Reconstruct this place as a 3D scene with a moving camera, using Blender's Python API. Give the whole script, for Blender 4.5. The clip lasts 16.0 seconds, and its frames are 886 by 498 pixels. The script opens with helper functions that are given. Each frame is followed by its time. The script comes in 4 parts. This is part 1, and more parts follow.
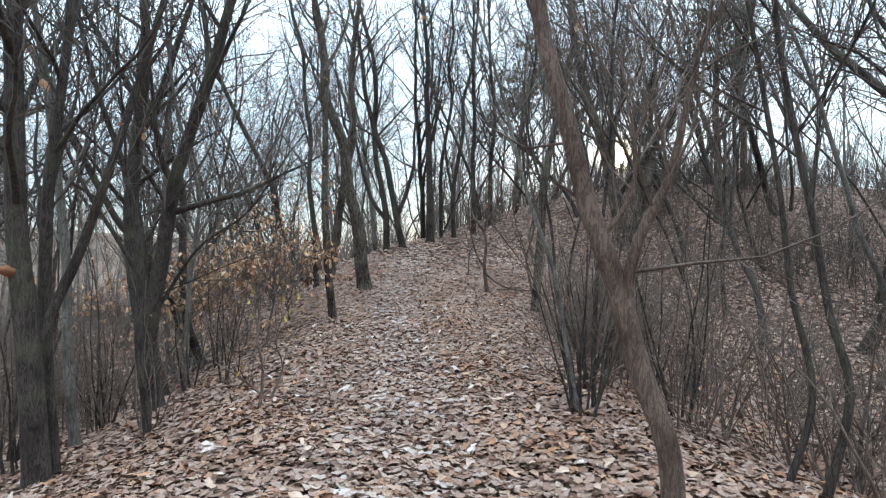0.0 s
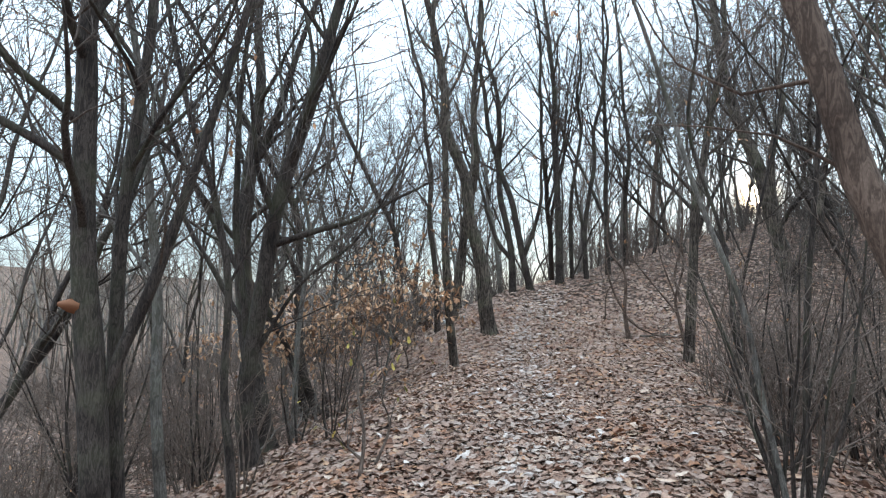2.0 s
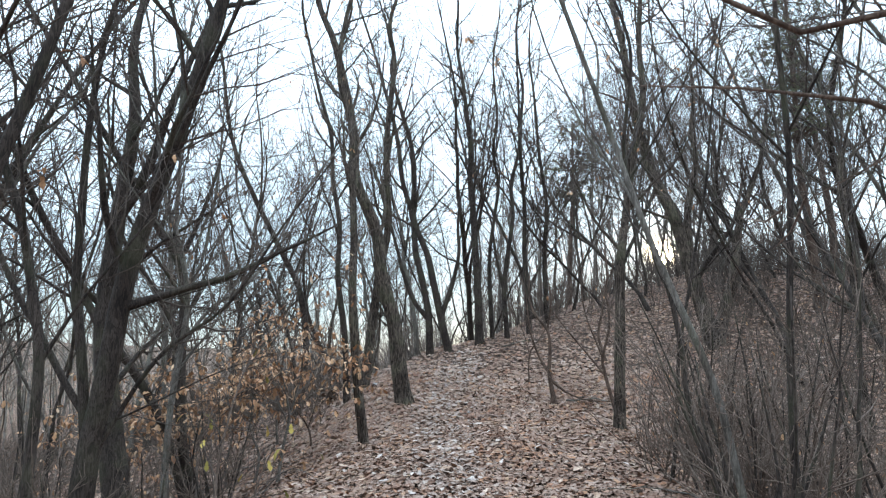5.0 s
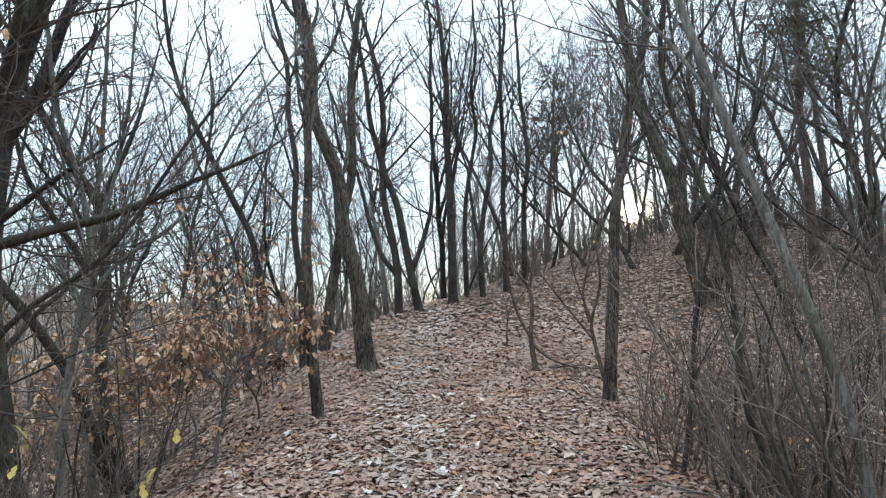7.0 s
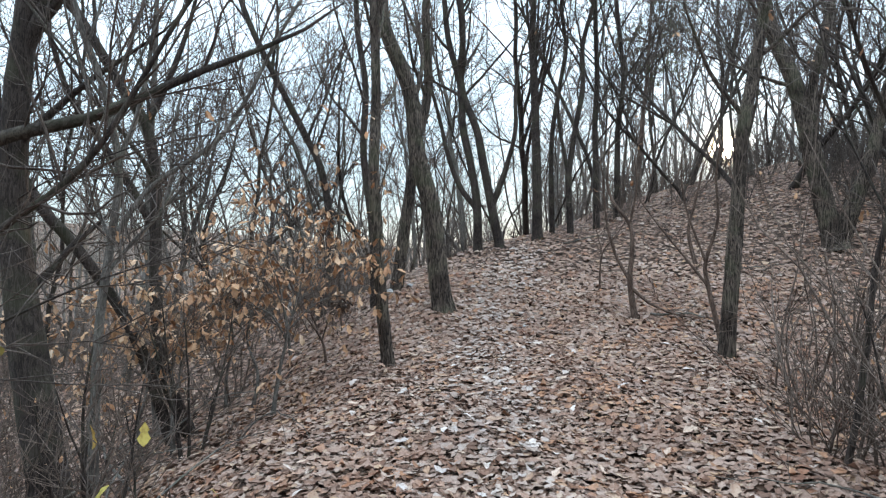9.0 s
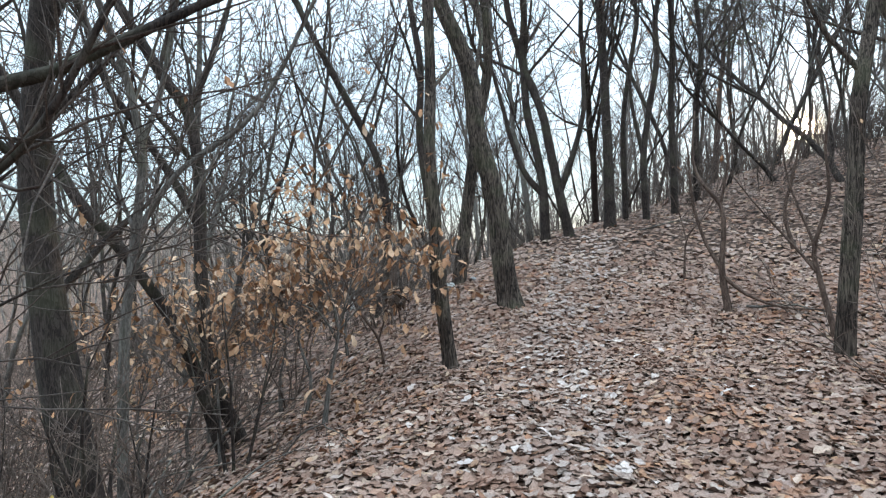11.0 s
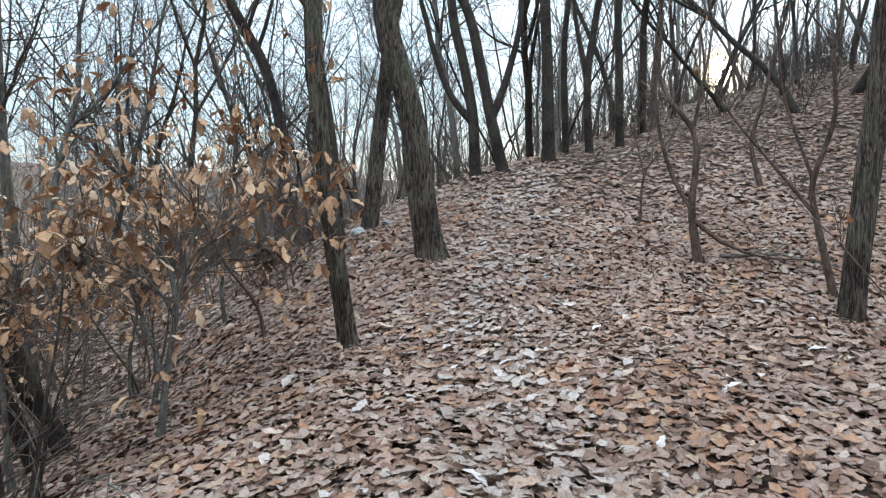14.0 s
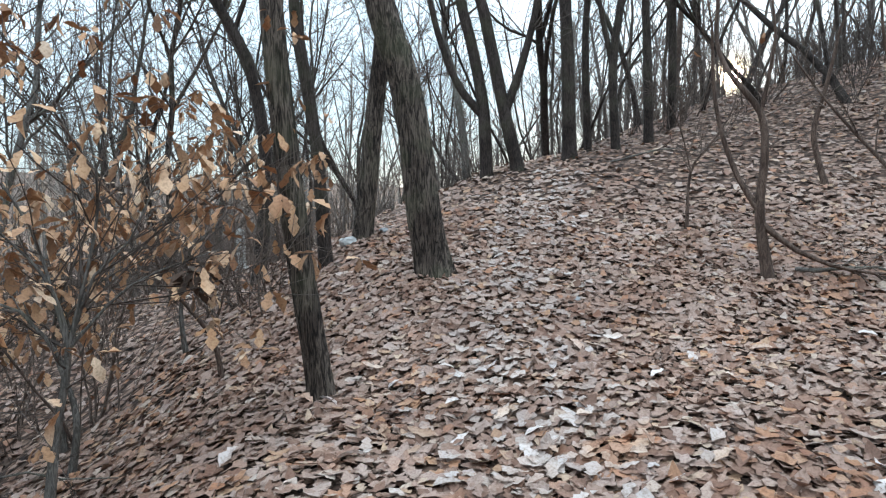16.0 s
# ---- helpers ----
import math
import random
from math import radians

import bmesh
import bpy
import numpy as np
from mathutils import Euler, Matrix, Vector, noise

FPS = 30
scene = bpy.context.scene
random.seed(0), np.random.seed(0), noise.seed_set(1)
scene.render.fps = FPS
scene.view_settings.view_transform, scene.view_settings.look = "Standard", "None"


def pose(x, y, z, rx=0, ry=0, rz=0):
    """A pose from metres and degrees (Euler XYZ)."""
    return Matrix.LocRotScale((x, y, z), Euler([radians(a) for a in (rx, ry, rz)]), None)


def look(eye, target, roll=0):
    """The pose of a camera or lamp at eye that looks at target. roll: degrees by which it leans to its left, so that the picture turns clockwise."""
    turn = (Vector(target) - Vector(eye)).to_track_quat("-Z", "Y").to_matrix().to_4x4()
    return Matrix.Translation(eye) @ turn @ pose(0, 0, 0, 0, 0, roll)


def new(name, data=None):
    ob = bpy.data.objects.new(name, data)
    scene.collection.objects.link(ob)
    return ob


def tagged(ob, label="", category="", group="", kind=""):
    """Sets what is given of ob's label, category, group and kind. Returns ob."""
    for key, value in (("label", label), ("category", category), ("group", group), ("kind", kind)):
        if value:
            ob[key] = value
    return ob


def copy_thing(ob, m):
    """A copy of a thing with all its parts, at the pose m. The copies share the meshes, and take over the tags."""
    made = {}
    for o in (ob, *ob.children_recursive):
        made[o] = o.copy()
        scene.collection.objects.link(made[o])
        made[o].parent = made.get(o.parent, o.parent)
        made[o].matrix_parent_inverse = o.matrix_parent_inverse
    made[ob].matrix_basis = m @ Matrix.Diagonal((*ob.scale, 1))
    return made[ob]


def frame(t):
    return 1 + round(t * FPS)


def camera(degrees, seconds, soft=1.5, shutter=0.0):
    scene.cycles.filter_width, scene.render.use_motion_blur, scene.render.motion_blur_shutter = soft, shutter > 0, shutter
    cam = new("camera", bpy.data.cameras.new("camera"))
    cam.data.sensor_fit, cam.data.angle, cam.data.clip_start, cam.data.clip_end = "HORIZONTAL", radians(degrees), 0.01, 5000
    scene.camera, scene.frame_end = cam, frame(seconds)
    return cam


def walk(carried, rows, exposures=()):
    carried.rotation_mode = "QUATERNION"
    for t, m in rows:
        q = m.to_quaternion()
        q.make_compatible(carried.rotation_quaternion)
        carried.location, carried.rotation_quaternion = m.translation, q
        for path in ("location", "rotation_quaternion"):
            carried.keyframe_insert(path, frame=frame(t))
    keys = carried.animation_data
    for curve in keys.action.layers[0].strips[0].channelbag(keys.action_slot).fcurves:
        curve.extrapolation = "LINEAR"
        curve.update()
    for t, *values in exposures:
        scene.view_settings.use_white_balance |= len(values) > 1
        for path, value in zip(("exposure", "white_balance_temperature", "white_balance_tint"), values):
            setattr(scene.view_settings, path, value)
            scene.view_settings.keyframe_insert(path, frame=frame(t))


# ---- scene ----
cam = camera(68.07, 16.0, soft=1.25)
# seconds, place of the eye, heading to the right of north, tilt upwards, roll
PATH = [
    (0, 0.000, 0.000, 1.500, 1.23, 0.60, 0.99),
    (0.5, 0.004, 0.306, 1.498, -0.96, 2.54, 0.97),
    (1, 0.009, 0.663, 1.480, -2.86, 3.07, 1.01),
    (1.5, -0.034, 1.077, 1.433, -8.41, 3.98, 1.00),
    (2, -0.112, 1.480, 1.370, -9.75, 4.56, 0.81),
    (2.5, -0.144, 1.818, 1.349, -9.52, 4.42, 0.48),
    (3, -0.114, 2.135, 1.376, -9.39, 3.11, 0.44),
    (3.5, -0.110, 2.369, 1.433, -9.75, 3.58, 0.22),
    (4, -0.116, 2.532, 1.465, -7.28, 6.28, 0.09),
    (4.5, -0.127, 2.664, 1.480, -6.04, 6.55, 0.03),
    (5, -0.125, 2.769, 1.489, -2.65, 9.69, -0.55),
    (5.2, -0.125, 2.865, 1.496, -2.06, 9.63, -0.64),
    (6.3, -0.125, 3.778, 1.560, -0.32, 7.65, -0.20),
    (7.3, -0.155, 4.718, 1.614, -0.41, 4.90, -0.09),
    (7.5, -0.172, 4.884, 1.618, -0.82, 4.26, -0.08),
    (8, -0.207, 5.247, 1.623, -2.93, 3.75, 0.59),
    (8.5, -0.243, 5.576, 1.624, -4.45, 2.06, 0.92),
    (9, -0.272, 5.867, 1.620, -7.13, 0.28, 0.78),
    (9.2, -0.286, 5.966, 1.622, -7.88, -0.21, 0.81),
    (10.2, -0.345, 6.410, 1.595, -10.90, 0.05, 0.11),
    (11.3, -0.440, 6.944, 1.549, -13.30, -0.80, -0.60),
    (11.5, -0.471, 7.070, 1.543, -13.54, -1.97, -0.66),
    (12, -0.524, 7.431, 1.523, -13.04, -4.41, -0.92),
    (12.5, -0.556, 7.829, 1.539, -12.42, -4.57, -0.90),
    (13, -0.618, 8.253, 1.532, -9.44, -4.26, -0.77),
    (13.5, -0.584, 8.642, 1.528, -7.30, -4.77, -0.52),
    (14, -0.577, 8.974, 1.504, -6.54, -5.54, -0.47),
    (14.5, -0.584, 9.329, 1.504, -6.02, -6.26, -0.42),
    (15, -0.586, 9.700, 1.500, -5.99, -5.79, -0.55),
    (15.5, -0.652, 10.093, 1.465, -6.04, -5.75, -0.86),
    (16, -0.696, 10.475, 1.433, -7.48, -4.98, -0.98),
]


def carried_pose(x, y, z, heading, tilt, roll):
    h, p = radians(heading), radians(tilt)
    way = Vector((math.sin(h) * math.cos(p), math.cos(h) * math.cos(p), math.sin(p)))
    eye = Vector((x, y, z))
    return look(eye, eye + way, roll)


walk(cam, [(row[0], carried_pose(*row[1:])) for row in PATH], [(0, 0.86)])

# ---- light ----
SUN_AZ, SUN_EL = radians(16.0), radians(8.66)
to_sun = Vector((math.sin(SUN_AZ) * math.cos(SUN_EL), math.cos(SUN_AZ) * math.cos(SUN_EL), math.sin(SUN_EL)))
world = bpy.data.worlds.new("sky")
scene.world = world
world.use_nodes = True
wt = world.node_tree
sky = wt.nodes.new("ShaderNodeTexSky")
sky.sky_type, sky.sun_disc = "NISHITA", False
sky.sun_elevation, sky.sun_rotation = SUN_EL, SUN_AZ
sky.air_density, sky.dust_density, sky.ozone_density = 1.0, 0.3, 2.0
wt.nodes["Background"].inputs[1].default_value = 0.03
veil = wt.nodes.new("ShaderNodeBackground")
veil.inputs[0].default_value = (0.68, 0.86, 1.0, 1)
place = wt.nodes.new("ShaderNodeTexCoord")
rise = wt.nodes.new("ShaderNodeSeparateXYZ")
wt.links.new(place.outputs["Generated"], rise.inputs[0])
bright = wt.nodes.new("ShaderNodeMath")
bright.operation, bright.use_clamp = "MULTIPLY_ADD", False
bright.inputs[1].default_value, bright.inputs[2].default_value = 2.15, 0.46
wt.links.new(rise.outputs[2], bright.inputs[0])
wt.links.new(bright.outputs[0], veil.inputs[1])
both = wt.nodes.new("ShaderNodeAddShader")
wt.links.new(sky.outputs[0], wt.nodes["Background"].inputs[0])
wt.links.new(wt.nodes["Background"].outputs[0], both.inputs[0])
wt.links.new(veil.outputs[0], both.inputs[1])
near_sun = wt.nodes.new("ShaderNodeVectorMath")
near_sun.operation = "DOT_PRODUCT"
near_sun.inputs[1].default_value = to_sun
wt.links.new(place.outputs["Generated"], near_sun.inputs[0])
total = both
for sharp, strength, tint in ((6000.0, 6.0, (1.0, 0.72, 0.34, 1)), (400.0, 0.12, (1.0, 0.60, 0.30, 1))):
    base = wt.nodes.new("ShaderNodeMath")
    base.operation = "MAXIMUM"
    base.inputs[1].default_value = 0.0
    power = wt.nodes.new("ShaderNodeMath")
    power.operation = "POWER"
    power.inputs[1].default_value = sharp
    gain = wt.nodes.new("ShaderNodeMath")
    gain.operation = "MULTIPLY"
    gain.inputs[1].default_value = strength
    aureole = wt.nodes.new("ShaderNodeBackground")
    aureole.inputs[0].default_value = tint
    more = wt.nodes.new("ShaderNodeAddShader")
    wt.links.new(near_sun.outputs["Value"], base.inputs[0])
    wt.links.new(base.outputs[0], power.inputs[0])
    wt.links.new(power.outputs[0], gain.inputs[0])
    wt.links.new(gain.outputs[0], aureole.inputs[1])
    wt.links.new(total.outputs[0], more.inputs[0])
    wt.links.new(aureole.outputs[0], more.inputs[1])
    total = more
wt.links.new(total.outputs[0], wt.nodes["World Output"].inputs[0])
sun = new("sun", bpy.data.lights.new("sun", "SUN"))
sun.data.energy, sun.data.angle, sun.data.color = 2.0, radians(0.6), (1.0, 0.80, 0.58)
sun.matrix_world = look(to_sun * 60, (0, 0, 0))


def sun_disc():
    """The glaring sun behind the wood, as wide as its aureole looks."""
    m = bpy.data.materials.new("sun_glare")
    m.use_nodes = True
    nt = m.node_tree
    e = nt.nodes.new("ShaderNodeEmission")
    e.inputs[0].default_value, e.inputs[1].default_value = (1.0, 0.84, 0.55, 1), 260.0
    nt.links.new(e.outputs[0], nt.nodes["Material Output"].inputs[0])
    bm = bmesh.new()
    bmesh.ops.create_icosphere(bm, subdivisions=3, radius=22.0)
    me = bpy.data.meshes.new("backdrop_sun")
    bm.to_mesh(me)
    me.materials.append(m)
    ob = tagged(new("backdrop_sun", me), kind="structure", label="low sun glaring through the bare wood")
    ob.location = to_sun * 1500
    ob.visible_shadow = False


sun_disc()

# ---- materials ----
def material(name, rough=0.9):
    m = bpy.data.materials.new(name)
    m.use_nodes = True
    nt = m.node_tree
    b = nt.nodes["Principled BSDF"]
    b.inputs["Roughness"].default_value = rough
    b.inputs["Specular IOR Level"].default_value = 0.25
    return m, nt, b


def ramp(nt, source, stops):
    r = nt.nodes.new("ShaderNodeValToRGB")
    e = r.color_ramp.elements
    while len(e) < len(stops):
        e.new(0.5)
    for el, (pos, col) in zip(e, stops):
        el.position, el.color = pos, (*col, 1)
    nt.links.new(source, r.inputs[0])
    return r.outputs[0]


def noise_of(nt, scale, detail=4.0, stretch=(1, 1, 1), kind="Object", bend=0.0):
    tc = nt.nodes.new("ShaderNodeTexCoord")
    mp = nt.nodes.new("ShaderNodeMapping")
    mp.inputs["Scale"].default_value = stretch
    n = nt.nodes.new("ShaderNodeTexNoise")
    n.inputs["Scale"].default_value, n.inputs["Detail"].default_value = scale, detail
    n.inputs["Distortion"].default_value = bend
    nt.links.new(tc.outputs[kind], mp.inputs[0])
    nt.links.new(mp.outputs[0], n.inputs["Vector"])
    return n.outputs["Fac"]


def mix(nt, fac, a, b, blend="MIX"):
    m = nt.nodes.new("ShaderNodeMix")
    m.data_type, m.blend_type = "RGBA", blend
    if isinstance(fac, float):
        m.inputs[0].default_value = fac
    else:
        nt.links.new(fac, m.inputs[0])
    nt.links.new(a, m.inputs[6])
    nt.links.new(b, m.inputs[7])
    return m.outputs[2]


def bump(nt, b, source, strength, dist):
    n = nt.nodes.new("ShaderNodeBump")
    n.inputs["Strength"].default_value, n.inputs["Distance"].default_value = strength, dist
    nt.links.new(source, n.inputs["Height"])
    nt.links.new(n.outputs[0], b.inputs["Normal"])


def bark(name, dark, light, moss=0.0, furrow=1.0):
    """Bark: broken furrows between uneven plates where it is old, smoother where young, with stains and moss."""
    m, nt, b = material(name, 0.92)
    cracks = noise_of(nt, 34.0, 4.0, (1, 1, 0.11 if furrow > 1 else 0.20), bend=0.5 if furrow > 1 else 0.9)
    grain = noise_of(nt, 150.0, 3.0, (1, 1, 0.5))
    stain = noise_of(nt, 2.3, 5.0, bend=0.4)
    deep = tuple(c * (1 - 0.62 * furrow) for c in dark)
    mid = tuple((p + q) / 2 for p, q in zip(dark, light))
    base = ramp(nt, cracks, [(0.36, mid), (0.435, deep), (0.475, dark), (0.56, light), (0.64, dark), (0.70, mid)])
    fine = ramp(nt, grain, [(0.3, (0.70, 0.69, 0.69)), (0.7, (1.05, 1.05, 1.05))])
    col = mix(nt, 0.8, base, fine, "MULTIPLY")
    tint = ramp(nt, stain, [(0.34, (0.55, 0.50, 0.48)), (0.5, (0.92, 0.90, 0.88)), (0.66, (1.14, 1.12, 1.10))])
    col = mix(nt, 1.0, col, tint, "MULTIPLY")
    if moss:
        green = nt.nodes.new("ShaderNodeRGB")
        green.outputs[0].default_value = (0.10, 0.105, 0.06, 1)
        f = ramp(nt, noise_of(nt, 2.6, 5.0), [(0.5, (0, 0, 0)), (0.66, (moss, moss, moss))])
        col = mix(nt, f, col, green.outputs[0])
    nt.links.new(col, b.inputs["Base Color"])
    bump(nt, b, cracks, 0.35 + 0.6 * furrow, 0.02)
    return m


def leafy(name, stops, rough=0.75, island=True):
    """Dry leaves: each takes its own tone, with blotches and veins."""
    m, nt, b = material(name, rough)
    b.inputs["Specular IOR Level"].default_value = 0.4
    if island:
        g = nt.nodes.new("ShaderNodeNewGeometry").outputs["Random Per Island"]
    else:
        g = nt.nodes.new("ShaderNodeObjectInfo").outputs["Random"]
    col = ramp(nt, g, stops)
    blot = ramp(nt, noise_of(nt, 75.0, 5.0), [(0.34, (0.66, 0.60, 0.56)), (0.56, (1.05, 1.05, 1.05))])
    col = mix(nt, 0.85, col, blot, "MULTIPLY")
    big = ramp(nt, noise_of(nt, 0.9, 4.0), [(0.35, (0.76, 0.70, 0.68)), (0.65, (1.04, 1.03, 1.03))])
    col = mix(nt, 1.0, col, big, "MULTIPLY")
    patch = ramp(nt, noise_of(nt, 2.3, 3.0), [(0.38, (1.0, 0.90, 0.84)), (0.5, (1.0, 1.0, 1.0)), (0.62, (1.0, 1.0, 1.03)), (0.72, (1.06, 0.84, 0.66))])
    col = mix(nt, 0.9, col, patch, "MULTIPLY")
    nt.links.new(col, b.inputs["Base Color"])
    return m


BARK_OAK = bark("oak_bark", (0.034, 0.024, 0.019), (0.165, 0.130, 0.108), 0.3, 1.15)
BARK_DARK = bark("dark_bark", (0.034, 0.025, 0.022), (0.080, 0.062, 0.054), 0.25, 0.6)
BARK_GREY = bark("grey_bark", (0.095, 0.084, 0.076), (0.20, 0.180, 0.163), 0.25, 0.25)
# paler, flatter bark for the distance: aerial haze is painted into its colour
BARK_FAR_HAZE = bark("far_haze_bark", (0.15, 0.135, 0.125), (0.27, 0.245, 0.225), 0.0, 0.1)
BARK_RED = bark("reddish_bark", (0.085, 0.056, 0.044), (0.165, 0.115, 0.092), 0.0, 0.3)
TWIG = bark("twig_bark", (0.085, 0.067, 0.059), (0.15, 0.121, 0.108), 0.0, 0.2)
TWIG_RED = bark("shrub_bark", (0.115, 0.084, 0.070), (0.21, 0.160, 0.135), 0.0, 0.2)
LITTER = leafy("dry_leaves", [(0.0, (0.140, 0.075, 0.050)), (0.14, (0.214, 0.122, 0.086)), (0.34, (0.279, 0.182, 0.140)), (0.60, (0.326, 0.227, 0.182)), (0.80, (0.363, 0.271, 0.227)), (0.87, (0.335, 0.164, 0.091)), (0.92, (0.391, 0.268, 0.178)), (1.0, (0.428, 0.348, 0.302))])
LOOSE = leafy("loose_leaf", [(0.0, (0.34, 0.22, 0.15)), (0.4, (0.50, 0.37, 0.29)), (0.75, (0.57, 0.45, 0.37)), (0.9, (0.45, 0.25, 0.15)), (1.0, (0.60, 0.52, 0.47))], island=False)
OAK_LEAF = leafy("withered_oak_leaf", [(0.0, (0.28, 0.145, 0.075)), (0.4, (0.47, 0.27, 0.145)), (0.75, (0.58, 0.37, 0.22)), (1.0, (0.66, 0.50, 0.36))])
YELLOW_LEAF = leafy("yellowing_leaf", [(0.0, (0.20, 0.20, 0.05)), (0.5, (0.42, 0.33, 0.08)), (1.0, (0.45, 0.24, 0.07))])


def ground_material():
    """Leaf litter seen from afar: leaf-sized cells of many tones, each darker towards its edge."""
    m, nt, b = material("leaf_litter_ground", 0.9)
    tc = nt.nodes.new("ShaderNodeTexCoord")
    warp = nt.nodes.new("ShaderNodeTexNoise")
    warp.inputs["Scale"].default_value = 9.0
    add = nt.nodes.new("ShaderNodeMix")
    add.data_type, add.blend_type = "RGBA", "LINEAR_LIGHT"
    add.inputs[0].default_value = 0.06
    nt.links.new(tc.outputs["Object"], warp.inputs["Vector"])
    nt.links.new(tc.outputs["Object"], add.inputs[6])
    nt.links.new(warp.outputs["Color"], add.inputs[7])
    v = nt.nodes.new("ShaderNodeTexVoronoi")
    v.inputs["Scale"].default_value = 11.0
    nt.links.new(add.outputs[2], v.inputs["Vector"])
    sep = nt.nodes.new("ShaderNodeSeparateColor")
    nt.links.new(v.outputs["Color"], sep.inputs[0])
    col = ramp(nt, sep.outputs[0], [(0.0, (0.07, 0.04, 0.028)), (0.35, (0.21, 0.125, 0.09)), (0.65, (0.34, 0.225, 0.17)), (0.88, (0.44, 0.31, 0.25)), (1.0, (0.34, 0.17, 0.09))])
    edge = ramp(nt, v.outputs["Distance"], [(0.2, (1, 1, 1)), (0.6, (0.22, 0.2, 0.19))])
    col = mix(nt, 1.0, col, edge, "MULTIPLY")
    big = ramp(nt, noise_of(nt, 0.35, 5.0), [(0.3, (0.72, 0.66, 0.62)), (0.7, (1.0, 1.0, 1.0))])
    col = mix(nt, 1.0, col, big, "MULTIPLY")
    nt.links.new(col, b.inputs["Base Color"])
    bump(nt, b, v.outputs["Distance"], 0.8, 0.03)
    return m


def plain(name, color, rough=0.8):
    m, nt, b = material(name, rough)
    n = ramp(nt, noise_of(nt, 6.0, 6.0), [(0.3, tuple(c * 0.75 for c in color)), (0.7, color)])
    nt.links.new(n, b.inputs["Base Color"])
    return m


# ---- ground ----
def lerp_table(v, table):
    """Smooth reading of a short table of (place, value)."""
    for (a, p), (b, q) in zip(table, table[1:]):
        if v <= b or (b, q) == table[-1]:
            f = min(max((v - a) / (b - a), 0.0), 1.0)
            return p + (q - p) * f
    return table[-1][1]


PROFILE = [(-30, -1.6), (0, -0.08), (7, -0.14), (11, -0.08), (13, 0.02), (15.5, 0.24), (17, 0.62), (19, 1.14), (22, 1.93), (26, 2.45), (34, 3.0), (50, 3.3), (200, 3.3)]
LIP = [(-30, -2.4), (0, -2.0), (6, -2.0), (12, -2.4), (16, -2.5), (18.5, -2.9), (20, -2.3), (22.5, -1.4), (26, 0.6), (34, 4.5), (60, 14.0), (200, 45.0)]


def profile(y):
    return (lerp_table(y - 0.7, PROFILE) + 2 * lerp_table(y, PROFILE) + lerp_table(y + 0.7, PROFILE)) / 4


def height(x, y):
    """The ground's height in metres above the walk's start."""
    z = profile(y)
    lip = (lerp_table(y - 1, LIP) + lerp_table(y, LIP) + lerp_table(y + 1, LIP)) / 3
    d = lip - x
    s = 0.5 * (d + math.sqrt(d * d + 0.8)) - 0.1
    s = max(s, 0.0)
    k = 0.38 + 0.14 / (1 + math.exp(min(11.5 - y, 30)))
    z -= k * min(s, 3.4) + 0.24 * min(max(s - 3.4, 0.0), 16.0) + 0.10 * min(max(s - 19.4, 0.0), 40.0)
    z += 0.11 * min(max(-x - 110.0, 0.0), 260.0)
    r = max(x - 2.2, 0.0)
    near = 1 / (1 + math.exp(min((y - 14.5) / 1.2, 30)))
    z -= near * 0.30 * min(r, 2.0)
    far = 1 / (1 + math.exp(min((24.0 - y) / 1.9, 30)))
    z += 0.24 * far * min(max(x, 0.0), 9.5) + 0.04 * (1 - far) * min(max(x - 4.0, 0.0), 8.0)
    z += 0.05 * math.sin(x * 1.1 + 0.6) * math.sin(y * 0.9 + 1.0) + 0.03 * math.sin(x * 2.7 + y * 1.9)
    return z


def mesh_object(name, verts, faces, mat, parent=None, label="", kind="", smooth=True):
    me = bpy.data.meshes.new(name)
    me.from_pydata(verts, [], faces)
    me.materials.append(mat)
    if smooth:
        me.polygons.foreach_set("use_smooth", [True] * len(me.polygons))
    ob = new(name, me)
    if parent is not None:
        ob.parent = parent
    return tagged(ob, label=label, kind=kind)


def spaced(lo, hi, fine_lo, fine_hi, fine, coarse):
    """Lines from lo to hi, close together in the middle and wider outwards."""
    out, v, step = [], fine_lo, fine
    while v <= fine_hi:
        out.append(v)
        v += fine
    step = fine
    while v < hi:
        out.append(v)
        step = min(step * 1.18, coarse)
        v += step
    out.append(hi)
    v, step, low = fine_lo, fine, []
    while v > lo:
        step = min(step * 1.18, coarse)
        v -= step
        low.append(max(v, lo))
    return low[::-1] + out


def build_ground():
    xs = spaced(-900, 900, -8, 9, 0.25, 60)
    ys = spaced(-600, 1500, -3, 27, 0.25, 60)
    verts = [(x, y, height(x, y)) for y in ys for x in xs]
    w = len(xs)
    faces = [(j * w + i, j * w + i + 1, (j + 1) * w + i + 1, (j + 1) * w + i) for j in range(len(ys) - 1) for i in range(w - 1)]
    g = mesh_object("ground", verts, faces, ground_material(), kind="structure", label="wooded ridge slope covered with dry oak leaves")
    return g


GROUND = build_ground()


# ---- trees ----
WALK = [(p[1], p[2], p[3]) for p in PATH]


def hangs_in_walk(p):
    """Whether a branch there would brush the walker."""
    return p.z < 3.4 and any((p.x - x) ** 2 + (p.y - y) ** 2 < 0.62 for x, y, z in WALK)


